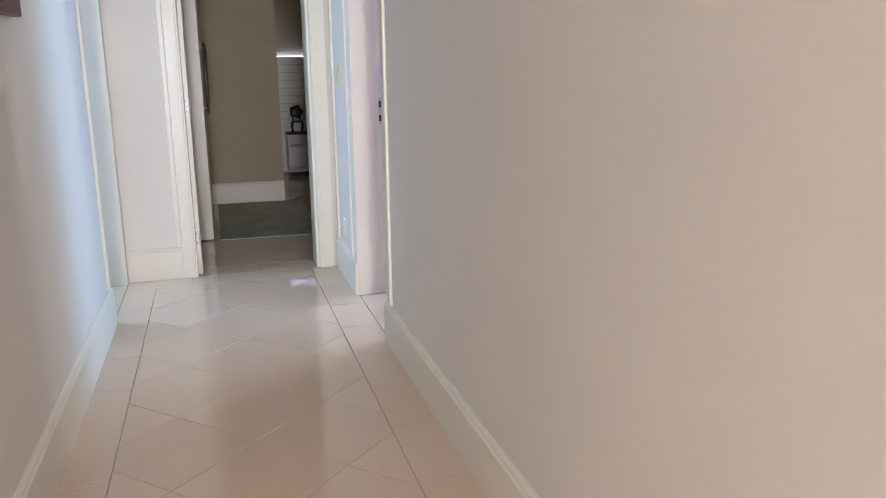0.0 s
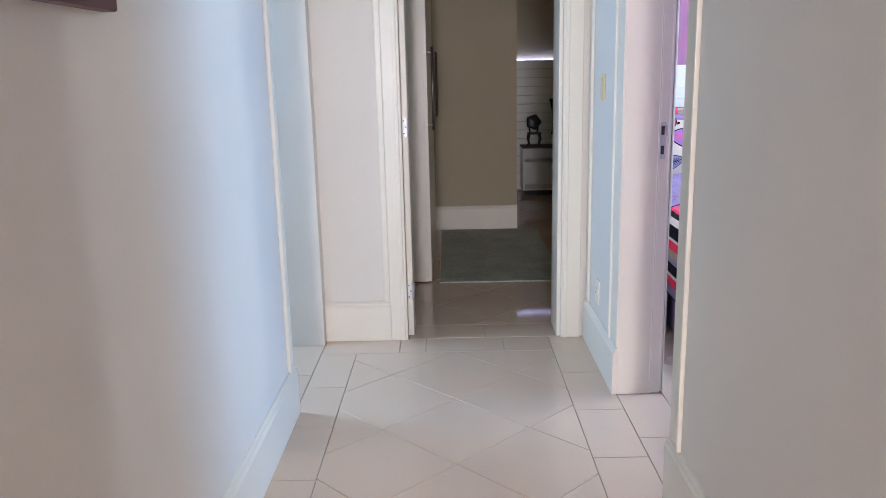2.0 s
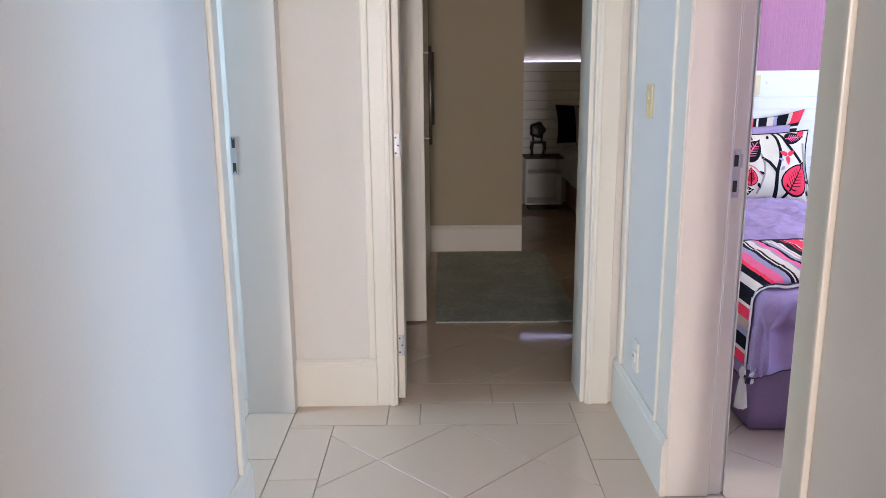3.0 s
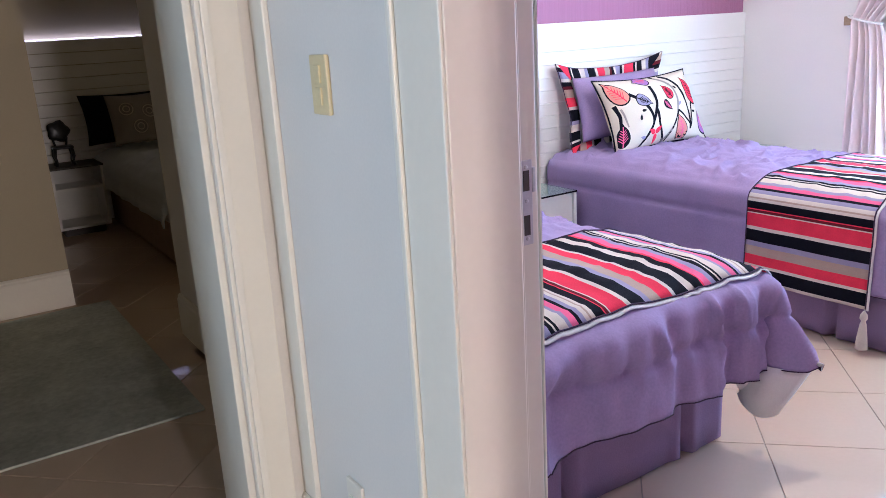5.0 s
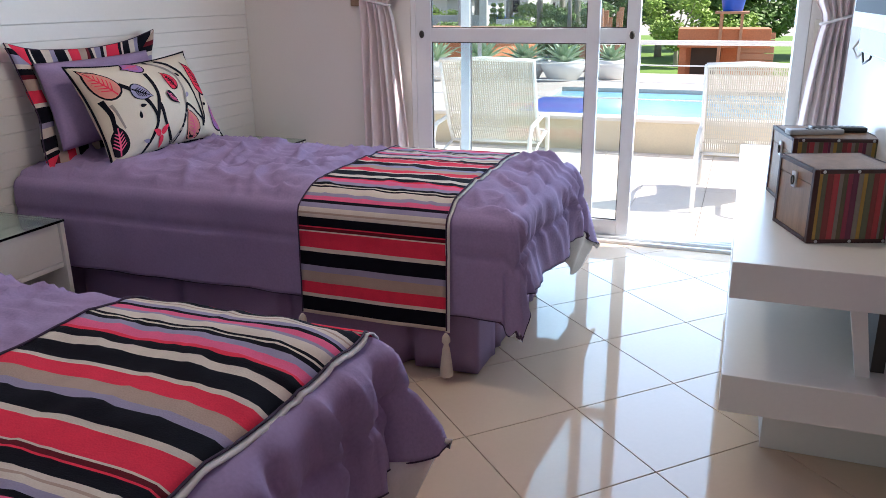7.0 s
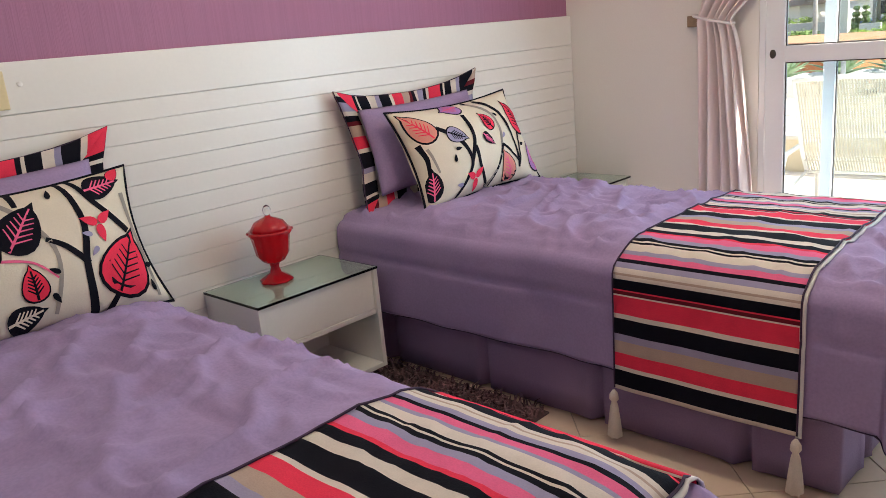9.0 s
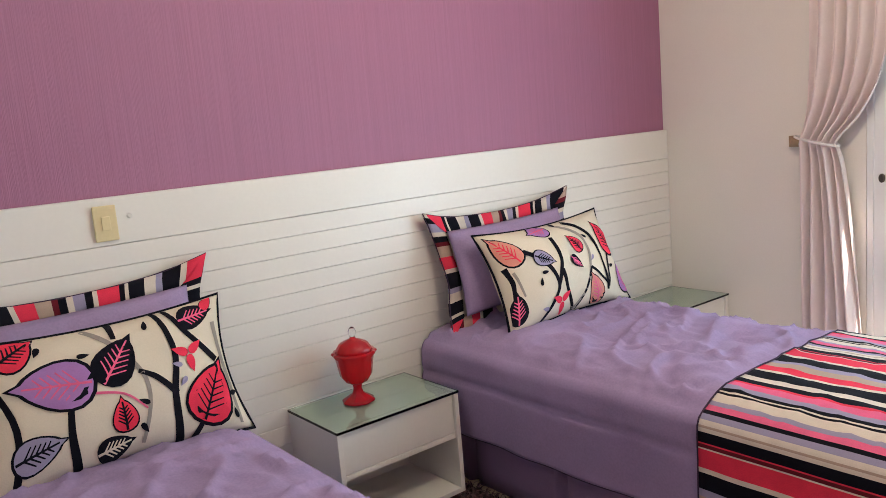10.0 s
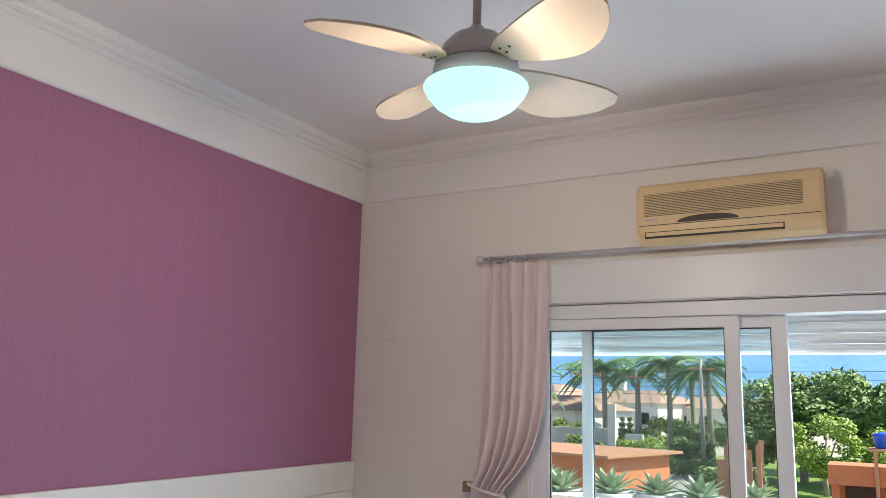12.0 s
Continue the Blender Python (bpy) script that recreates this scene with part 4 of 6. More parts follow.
make_sham((1.05, 2.40, 0.615), 13, 1, "lilac quilted pillow with a striped border, leaning on the headboard", 3)
make_sham((2.915, 2.40, 0.635), 13, 1, "lilac quilted pillow with a striped border, leaning on the headboard", 8)
make_floral((1.045, 2.235, 0.843), 22, 0, "ivory cushion printed with lilac, black and red leaves", 2,
            [(0.012, F_BLACK, (0.36, -1), (0.40, -0.3), (0.48, 0.3), (0.40, 1)), (0.010, F_BLACK, (0.42, -0.3), (0.28, 0.0), (0.15, 0.15)), (0.010, F_BLACK, (0.85, 0.05), (0.62, 0.55), (0.48, 1.0)),
             (0.012, F_BLACK, (-0.38, -1), (-0.42, -0.5), (-0.40, -0.1)), (0.009, F_BLACK, (0.46, -1), (0.58, -0.75)), (0.008, F_GREY, (-0.15, 0.95), (0.06, 0.5), (0.20, -0.1), (0.08, -0.85)),
             (0.004, F_PINK, (-0.22, 0.0), (0.0, -0.12), (0.15, -0.4)), (0.010, F_BLACK, (0.05, 1), (0.04, 0.7)), (0.008, F_GREY, (0.90, 0.6), (0.93, -0.2), (0.90, -0.9)), (0.010, F_BLACK, (-0.8, -1), (-0.78, -0.2), (-0.9, 0.6))],
            [(-0.45, 0.22, 0.088, 3.0, F_LEAFLILAC, F_PINK), (0.0, 0.36, 0.076, 0.9, F_BLACK, F_PINK), (0.71, -0.42, 0.086, 1.0, F_RED, F_BLACK), (-0.03, -0.42, 0.042, 1.6, F_RED, F_BLACK),
             (-0.13, -0.80, 0.045, 0.2, F_BLACK, F_IVORY), (0.72, 0.76, 0.052, 0.1, F_BLACK, F_PINK), (-0.66, 0.78, 0.055, 0.5, F_RED, F_BLACK), (-0.66, -0.55, 0.055, 0.2, F_LAV, F_BLACK), (0.86, 0.9, 0.022, 0.8, F_RED, F_RED)],
            [(-0.22, 0.55), (0.30, 0.80), (0.14, -0.30), (0.50, -0.15), (0.10, -0.65), (0.93, -0.45), (0.88, -0.75), (0.48, 0.10), (-0.5, 0.75)], (0.60, 0.22))
make_floral((2.975, 2.235, 0.868), 24, 1, "ivory cushion printed with red, salmon and lilac leaves", 6,
            [(0.011, F_BLACK, (-0.64, 0.45), (-0.40, 0.02), (-0.34, -0.42), (-0.44, -0.70), (-0.60, -1.0)), (0.010, F_BLACK, (-0.16, 0.62), (-0.20, 0.1), (-0.30, -0.30), (-0.36, -0.5)),
             (0.010, F_BLACK, (-0.24, -0.12), (-0.20, -0.55), (-0.08, -1.0)), (0.011, F_BLACK, (0.22, 0.92), (0.48, 0.48), (0.53, -0.14), (0.53, -0.78)), (0.008, F_BLACK, (0.74, 0.10), (0.62, -0.35), (0.55, -0.72)),
             (0.007, F_BLACK, (0.27, -0.24), (0.42, -0.45), (0.56, -0.72)), (0.007, F_BLACK, (0.27, -0.24), (0.10, -0.65), (-0.04, -1.0)), (0.009, F_GREY, (0.02, 0.92), (0.30, 0.50), (0.31, 0.02), (0.10, -0.66), (-0.12, -1.0)),
             (0.010, F_BLACK, (-0.93, 0.22), (-0.90, -0.1), (-0.92, -0.42)), (0.006, F_GREY, (-0.86, 0.1), (-0.80, -0.4))],
            [(-0.82, 0.52, 0.064, 2.1, F_SALMON, F_RED), (-0.24, 0.84, 0.050, 3.3, F_LEAFLILAC, F_PINK), (-0.44, 0.20, 0.044, -0.5, F_LAV, F_BLACK), (0.15, 0.34, 0.042, 2.1, F_RED, F_BLACK), (0.03, -0.05, 0.036, -0.9, F_BLACK, F_PINK),
             (0.78, 0.30, 0.074, 2.0, F_RED, F_BLACK), (0.90, -0.60, 0.056, 1.7, F_LEAFLILAC, F_PINK), (0.30, -0.72, 0.060, 1.9, F_SALMON, F_PINK), (-0.90, -0.60, 0.054, 1.5, F_BLACK, F_PINK)],
            [(-0.49, -0.08), (-0.57, -0.25), (0.37, 0.46), (0.34, -0.05), (0.93, 0.02), (0.70, -0.3), (0.05, 0.93), (-0.55, -0.78)], (-0.30, -0.74))

tagged(link("plug_cap", lathe([(0.009, 0), (0.009, 0.003), (0.005, 0.006), (0.001, 0.0065)], 14), M_WHITE), "small white plug cap in the headboard", "plug cap").matrix_world = pose(1.262, YN - 0.0298, 1.335, 90, 0, 0)

# ---- bedside cabinets ----


def make_nightstand(x0, x1, label):
    t = thing("nightstand", ((x0 + x1) / 2, YN - 0.032, 0), label, "nightstand", "nightstands", rz=180)
    hw, d = (x1 - x0) / 2, 0.366
    for s in (-1, 1):
        part("side_panel", box(s * hw, s * (hw - 0.02), 0, d, 0.07, 0.488, 0.002), M_WHITE, t)
    part("bottom_panel", box(-hw + 0.0205, hw - 0.0205, 0, d, 0.07, 0.09, 0.002), M_WHITE, t)
    part("shelf", box(-hw + 0.0205, hw - 0.0205, 0, d - 0.012, 0.300, 0.32, 0.002), M_WHITE, t)
    part("back_panel", box(-hw + 0.0205, hw - 0.0205, 0, 0.01, 0.0905, 0.2995), M_WHITE, t)
    dr = part("drawer_front", box(-hw + 0.0205, hw - 0.0205, d - 0.034, d - 0.014, 0.3215, 0.486, 0.002), M_WHITE, t)
    part("top_panel", box(-hw + 0.0205, hw - 0.0205, 0, d - 0.036, 0.468, 0.487, 0.002), M_WHITE, t)
    part("plinth", box(-hw + 0.05, hw - 0.05, 0.02, d - 0.06, 0, 0.0695), M_WHITE, t)
    part("glass_top", box(-hw - 0.002, hw + 0.002, -0.001, d + 0.004, 0.4885, 0.4985, 0.0015), M_GLASSG, t, "clear glass top with a green edge")
    return t


make_nightstand(1.752, 2.316, "cream lacquered nightstand with an open shelf, between the beds")
make_nightstand(3.70, 4.262, "cream lacquered nightstand in the corner by the curtain")

t = thing("candy_jar", (1.99, 2.40, 0.499), "red pressed-glass candy jar with a lid", "glass jar")
part("foot", lathe([(0.062, 0), (0.064, 0.006), (0.050, 0.016), (0.022, 0.034), (0.016, 0.055), (0.019, 0.07)], 32, lobes=8, depth=0.05), M_RED, t, "", True)
part("bowl", lathe([(0.020, 0.0705), (0.045, 0.085), (0.062, 0.11), (0.068, 0.15), (0.074, 0.182), (0.088, 0.198), (0.086, 0.204), (0.074, 0.205)], 48, lobes=12, depth=0.035), M_RED, t, "", True)
lid = part("lid", lathe([(0.072, 0.2055), (0.070, 0.215), (0.055, 0.238), (0.030, 0.250), (0.012, 0.256), (0.010, 0.262)], 48, lobes=12, depth=0.02), M_RED, t, "", True)
part("finial", lathe([(0.010, 0.2625), (0.014, 0.272), (0.016, 0.285), (0.010, 0.298), (0.002, 0.303)], 20), M_GLASS, lid, "clear glass finial", True)

# shaggy rug between the beds
rug_t = tagged(link("shag_rug", box(1.50, 2.44, 1.45, 2.40, 0.001, 0.008, 0.002), mat("rug_backing", (0.10, 0.06, 0.06), 0.95, var=0.2)), "brown and cream shaggy rug between the beds", "rug")
bm = bmesh.new()
rnd = random.Random(5)
for k in range(5200):
    x, y = rnd.uniform(1.50, 2.44), rnd.uniform(1.45, 2.40)
    a, l = rnd.uniform(0, 6.28), rnd.uniform(0.02, 0.045)
    p = Vector((x, y, 0.006))
    d = Vector((math.cos(a), math.sin(a), 0))
    n = Vector((-d.y, d.x, 0)) * 0.004
    q, r = p + d * l * 0.3 + Vector((0, 0, l * 0.6)), p + d * l + Vector((0, 0, l * 0.7))
    v = [bm.verts.new(c) for c in (p - n, p + n, q + n, q - n, r)]
    bm.faces.new((v[0], v[1], v[2], v[3]))
    bm.faces.new((v[3], v[2], v[4]))
pile = part("shag", bm, mat("shag_pile", (0.16, 0.085, 0.09), 0.9, var=0.9, scale=14, fine=120, island=1.6, bump=0), rug_t)
pile["kind"] = "stuff"

# ---- television unit ----
t = thing("tv_unit", (0, 0, 0), "white lacquered television unit with two thick shelves", "tv unit")
part("top_shelf", box(2.12, 3.96, YS + 0.023, -0.365, 0.548, 0.652, 0.003), M_WHITE, t)
part("lower_shelf", box(2.085, 3.90, YS + 0.023, -0.368, 0.222, 0.334, 0.003), M_WHITE, t)
part("back_panel", box(2.15, 3.98, YS + 0.003, -0.770, 0.6525, 2.05, 0.003), M_WHITE, t)
for x in (2.19, 3.80):
    up = bmesh.new()
    vv = [up.verts.new((x + dx, y, z)) for dx in (0, 0.03) for y, z in ((-0.711, 0.3345), (-0.747, 0.3345), (-0.713, 0.5475), (-0.672, 0.5475))]
    for q in ((0, 1, 2, 3), (7, 6, 5, 4), (0, 4, 5, 1), (1, 5, 6, 2), (2, 6, 7, 3), (3, 7, 4, 0)):
        up.faces.new([vv[k] for k in q])
    bmesh.ops.recalc_face_normals(up, faces=up.faces[:])
    part("slanted_upright", up, M_WHITE, t)
    part("upright", box(x, x + 0.03, -0.857, -0.784, 0.3345, 0.5475, 0.002), M_WHITE, t)
# dark box added for the shade in the gap between the shelves
part("gap_shade", box(2.23, 3.79, -0.79, -0.752, 0.336, 0.546), M_DARK, t, "dark sheet for the shade between the uprights")
part("plinth", box(2.31, 3.80, YS + 0.023, -0.50, 0.0, 0.2215, 0.003), M_WHITE, t)

t = thing("television", (2.79, -0.712, 1.225), "flat television with a black back on a wall arm", "television", rz=2)
part("tv_back", box(-0.50, 0.36, -0.055, -0.012, -0.085, 0.50, 0.012), M_TV, t)
part("bezel", box(-0.38, 0.38, -0.011, 0.012, 0.0, 0.48, 0.006), M_SILVER, t, "silver bezel")
part("screen", box(-0.355, 0.355, 0.0125, 0.014, 0.05, 0.455), M_SCREEN, t)
part("wall_arm", box(-0.06, 0.06, -0.0565, -0.0552, 0.15, 0.35, 0.004), M_TV, t)
part("cable", tube([(0.30, -0.03, 0.0), (0.33, -0.02, -0.06), (0.26, -0.02, -0.12), (0.20, -0.03, -0.10), (0.16, -0.035, -0.02)], 0.004, 6), M_TV, t, "black cable", True)
part("cable", tube([(0.36, -0.03, -0.02), (0.44, -0.01, -0.08), (0.40, -0.02, -0.11), (0.28, -0.03, -0.07)], 0.004, 6), M_LINING, t, "white cable", True)


def make_trunk(at, rz, w, d, h, label):
    """Small lidded box: wooden front, striped sides, dark edging with studs. Front faces local -x."""
    t = thing("trunk_box", at, label, "storage box", "trunk boxes", rz=rz)
    wood = mat("grained_box_wood", (0.30, 0.17, 0.09), 0.45, var=0.3, scale=5, fine=60, stretch=(8, 8, 0.5))
    lidz = h * 0.78
    body = part("body", box(-w / 2, w / 2, -d / 2, d / 2, 0, lidz, 0.002), wood, t)
    lid = part("lid", box(-w / 2 - 0.001, w / 2 + 0.001, -d / 2 - 0.001, d / 2 + 0.001, lidz + 0.001, h, 0.002), wood, t)
    cols = [(0.20, 0.03, 0.03), (0.36, 0.21, 0.04), (0.12, 0.02, 0.05), (0.10, 0.08, 0.04), (0.40, 0.045, 0.05), (0.11, 0.11, 0.06), (0.22, 0.19, 0.15), (0.25, 0.03, 0.06), (0.22, 0.18, 0.15)]
    rnd = random.Random(int(w * 1000))
    for s in (1, -1):
        x = -w / 2 + 0.012
        k = 0
        while x < w / 2 - 0.02:
            x2 = min(x + rnd.uniform(0.007, 0.018), w / 2 - 0.012)
            c = cols[(k * 4 + 1) % 9]
            name = "box_stripe_%d" % ((k * 4 + 1) % 9)
            m = bpy.data.materials.get(name) or mat(name, c, 0.5, var=0.1, scale=8)
            part("stripe", box(x, x2 - 0.0008, s * d / 2, s * (d / 2 + 0.0022), 0.012, h - 0.012), m, t)
            x = x2
            k += 1
    edge = mat("dark_leather_edge", (0.05, 0.015, 0.012), 0.5, var=0.2)
    for sx in (1, -1):
        for sy in (1, -1):
            part("corner_strip", box(sx * (w / 2 - 0.012), sx * (w / 2 + 0.0035), sy * (d / 2 - 0.012), sy * (d / 2 + 0.0035), 0, h, 0.002), edge, t)
    for z in (0.0, h - 0.012):
        for s in (1, -1):
            part("edge_strip", box(-w / 2 + 0.013, w / 2 - 0.013, s * (d / 2 - 0.01), s * (d / 2 + 0.0035), z, z + 0.012, 0.002), edge, t)
            part("edge_strip", box(s * (w / 2 - 0.01), s * (w / 2 + 0.0035), -d / 2 + 0.013, d / 2 - 0.013, z, z + 0.012, 0.002), edge, t)
            for q in (-0.4, 0, 0.4):
                part("stud", lathe([(0.005, 0), (0.004, 0.002), (0.001, 0.003)], 8), M_STEEL, t).matrix_local = pose(q * w, s * (d / 2 + 0.0035), z + 0.006, 90 if s < 0 else -90, 0, 0)
    part("clasp", box(-w / 2 - 0.008, -w / 2 - 0.001, -0.014, 0.014, lidz - 0.03, lidz + 0.018, 0.003), M_STEEL, t, "small metal clasp")
    part("clasp_ring", tube([(-w / 2 - 0.010, 0.009 * math.cos(a), lidz - 0.008 + 0.013 * math.sin(a)) for a in [k * math.pi / 6 for k in range(13)]], 0.002, 6, False), M_DARK, t)
    return t


b1 = make_trunk((2.50, -0.632, 0.6525), 0, 0.24, 0.24, 0.215, "small wooden trunk box with striped sides on the shelf")
b1.matrix_world = pose(2.512, -0.632, 0.6525, 0, 0, -70)
b2 = make_trunk((2.90, -0.62, 0.6525), 0, 0.27, 0.27, 0.235, "larger wooden trunk box with striped sides on the shelf")
b2.matrix_world = pose(2.92, -0.625, 0.6525, 0, 0, -78)


def make_remote(name, at, rz, m, mb, label):
    t = thing(name, at, label, "remote control", "remote controls", rz=rz)
    part("casing", box(-0.022, 0.022, -0.09, 0.09, 0, 0.018, 0.006), m, t)
    for i in range(5):
        for j in (-0.011, 0, 0.011):
            part("button", box(j - 0.003, j + 0.003, -0.06 + i * 0.02, -0.052 + i * 0.02, 0.0175, 0.0195), mb, t)


make_remote("remote_control", (2.93, -0.66, 0.888), 12, M_TV, M_SILVER, "black television remote on the larger box")
make_remote("remote_control", (2.86, -0.585, 0.888), 20, M_SILVER, M_TV, "pale grey remote on the larger box")

# ---- curtains ----
t = thing("curtain_rod", (XW - 0.085, 0, 2.53), "brushed steel curtain rod over the glass door", "curtain rod")
part("rod", tube([(0, -0.86, 0), (0, 1.70, 0)], 0.011, 12), M_STEEL, t, "", True)
for y in (-0.86, 1.70):
    part("finial", lathe([(0.011, -0.02), (0.013, -0.012), (0.022, 0.0), (0.022, 0.012), (0.010, 0.022)], 16), M_STEEL, t, "", True).matrix_local = pose(0, y, 0, 90 if y < 0 else -90, 0, 0)
for y in (-0.78, 0.35, 1.60):
    part("bracket", tube([(0.085, y, -0.01), (0.0, y, -0.01)], 0.007, 8), M_STEEL, t, "", True)
for y in (1.64, 1.60, 1.54, 1.49, 1.43, 1.37, -0.68, -0.72, -0.77, -0.81):
    part("ring", tube([(0.018 * math.cos(a), y, 0.018 * math.sin(a) - 0.004) for a in [k * math.pi / 6 for k in range(13)]], 0.003, 6, False), M_STEEL, t, "", True)


def make_curtain(ya, yb, ytie, ybot, label, zk=1.32):
    """Tied-back curtain from ya to yb at the rod, gathered at ytie, spread over ybot at the hem."""
    t = thing("curtain", (XW - 0.085, 0, 0), label, "curtain", "curtains")
    bm = bmesh.new()
    N, zs = 120, steps(0.02, 2.50, 0.035)
    rows = []
    for z in zs:
        if z > zk:
            k = (z - zk) / (2.50 - zk)
            e = 1 - (1 - k) ** 5.5
            lo, hi = ytie[0] + (ya - ytie[0]) * e, ytie[1] + (yb - ytie[1]) * e
            amp = 0.024 + 0.012 * (1 - e)
        else:
            k = (zk - z) / zk
            e = k ** 0.6
            lo, hi = ytie[0] + (ybot[0] - ytie[0]) * e, ytie[1] + (ybot[1] - ytie[1]) * e
            amp = 0.032
        pinch = math.exp(-((z - zk) / 0.07) ** 2)
        row = []
        for i in range(N + 1):
            u = i / N
            y = lo + (hi - lo) * u
            ph = u * 2 * math.pi * 5.5 + 1.1 * math.sin(z * 2.1 + u * 5)
            x = amp * (1 - 0.35 * pinch) * math.sin(ph) + 0.014 * math.sin(ph * 0.37 + z * 2) + 0.006 * noise.noise(Vector((u * 6, z * 3, ya)))
            y += 0.010 * math.cos(ph * 1.0) * (hi - lo)
            row.append(bm.verts.new((x - 0.02 * pinch, y, z)))
        rows.append(row)
    for a, b in zip(rows, rows[1:]):
        for i in range(N):
            bm.faces.new((a[i], a[i + 1], b[i + 1], b[i]))
    o = part("cloth", bm, M_CURTAIN, t, "", True)
    o.modifiers.new("thick", "SOLIDIFY").thickness = 0.003
    c = sum(ytie) / 2
    r = abs(ytie[1] - ytie[0]) / 2 + 0.012
    part("tie_cord", tube([(0.048 * math.sin(a) - 0.012, c + r * math.cos(a), zk + 0.025 * math.cos(a) * (1 if ya > 0 else -1)) for a in [k * math.pi / 12 for k in range(25)]], 0.007, 8, False), M_LINING, t, "white tie cord", True)
    return t


make_curtain(1.67, 1.30, (1.735, 1.555), (1.75, 1.43), "mauve linen curtain tied back beside the glass door")
make_curtain(-0.53, -0.86, (-0.672, -0.805), (-0.575, -0.83), "pale mauve curtain tied back by the television unit", 1.22)
t = thing("tieback_hook", (XW, 1.79, 1.315), "small wooden tie-back hook on the wall", "hook")
part("block", box(-0.03, 0, -0.028, 0.028, -0.025, 0.03, 0.004), mat("hook_wood", (0.32, 0.22, 0.13), 0.5, var=0.15), t)

# ---- air conditioner ----
t = thing("air_conditioner", (XW, 0.395, 2.532), "yellowed split air conditioner above the glass door", "air conditioner")
sec = [(0, 0.0), (-0.10, 0.0), (-0.150, 0.018), (-0.170, 0.05), (-0.175, 0.11), (-0.170, 0.235), (-0.155, 0.285), (-0.13, 0.303), (0, 0.303)]
bm = bmesh.new()
ends = []
for y in (-0.415, -0.40, 0.40, 0.415):
    k = 0.97 if abs(y) > 0.41 else 1.0
    ends.append([bm.verts.new((x * k, y, 0.144 + (z - 0.144) * k)) for x, z in sec])
for a, b in zip(ends, ends[1:]):
    for i in range(len(sec)):
        bm.faces.new((a[i], a[(i + 1) % len(sec)], b[(i + 1) % len(sec)], b[i]))
bm.faces.new(ends[0])
bm.faces.new(ends[-1][::-1])
bmesh.ops.recalc_face_normals(bm, faces=bm.faces[:])
part("casing", bm, M_ACPL, t)
gr = part("grille", box(-0.1765, -0.17, -0.33, 0.375, 0.135, 0.245), M_DARK, t, "dark louvred grille")
for k in range(14):
    part("louvre", box(-0.181, -0.1745, -0.33, 0.375, 0.137 + k * 0.0078, 0.141 + k * 0.0078), M_ACPL, gr)
fl = part("outlet", box(-0.172, -0.158, -0.25, 0.375, 0.028, 0.058), M_DARK, t)
part("flap", box(-0.176, -0.166, -0.245, 0.37, 0.036, 0.054, 0.003), M_ACPL, fl)
part("recess", prism([(0.14 * math.cos(a), 0.03 * math.sin(a)) for a in [k * math.pi / 12 for k in range(13)]], 0, 0.004), M_DARK, t).matrix_local = pose(-0.1755, 0.08, 0.095, 90, 0, -90)
part("seam", box(-0.1768, -0.174, -0.40, 0.40, 0.088, 0.091), M_DARK, t)
part("badge", box(-0.1775, -0.1745, 0.31, 0.37, 0.112, 0.120), M_SILVER, t)

# ---- ceiling fan ----
FX, FY = 2.33, 0.78
t = thing("ceiling_fan", (FX, FY, BH), "ceiling fan with four beige blades and a lit glass bowl", "ceiling fan")
part("canopy", lathe([(0.02, -0.075), (0.055, -0.06), (0.062, -0.02), (0.062, -0.001)], 28), M_FANBODY, t, "", True)
part("down_rod", tube([(0, 0, -0.40), (0, 0, -0.06)], 0.013, 14), M_FANBODY, t, "", True)
part("motor", lathe([(0.118, -0.505), (0.122, -0.50), (0.124, -0.478), (0.112, -0.470), (0.108, -0.462), (0.100, -0.440), (0.075, -0.412), (0.035, -0.398), (0.020, -0.375), (0.014, -0.370)], 40), M_FANBODY, t, "grey enamelled motor housing", True)
part("light_ring", lathe([(0.120, -0.557), (0.128, -0.554), (0.128, -0.512), (0.118, -0.5055)], 40), M_STEEL, t, "", True)
dome = part("glass_bowl", lathe([(0.004, -0.660), (0.045, -0.656), (0.085, -0.643), (0.120, -0.620), (0.144, -0.592), (0.155, -0.570), (0.154, -0.564), (0.142, -0.560), (0.10, -0.558)], 40), M_DOME, t, "frosted glass bowl, lit pale green-white", True)
dome.visible_shadow = False
for k in range(4):
    a = 149 + 90 * k
    n = 24
    up, dn = [], []
    for i in range(n + 1):
        s = i / n
        x = 0.11 + 0.425 * s
        wd = 0.016 + 0.100 * math.sin(math.pi * s ** 1.1) ** 0.55 if 0 < s < 1 else 0.014 * (1 - s)
        skew = 0.040 * math.sin(math.pi * s)
        up.append((x, wd + skew))
        dn.append((x, -wd * 0.85 + skew))
    bl = part("blade", prism(up + dn[::-1][1:], -0.004, 0.004, 0.0), M_FANBLADE, t)
    bl.matrix_local = pose(0, 0, -0.500, 0, 0, a) @ pose(0, 0, 0, -13, 0, 0)
    part("blade_arm", box(0.10, 0.19, -0.022, 0.022, 0.0045, 0.010, 0.002), M_FANBODY, bl)
    for q in ((0.145, 0.012), (0.145, -0.012), (0.175, 0.0)):
        part("screw", lathe([(0.005, 0), (0.004, -0.002), (0.001, -0.003)], 8), M_DARK, bl).location = (*q, -0.0042)

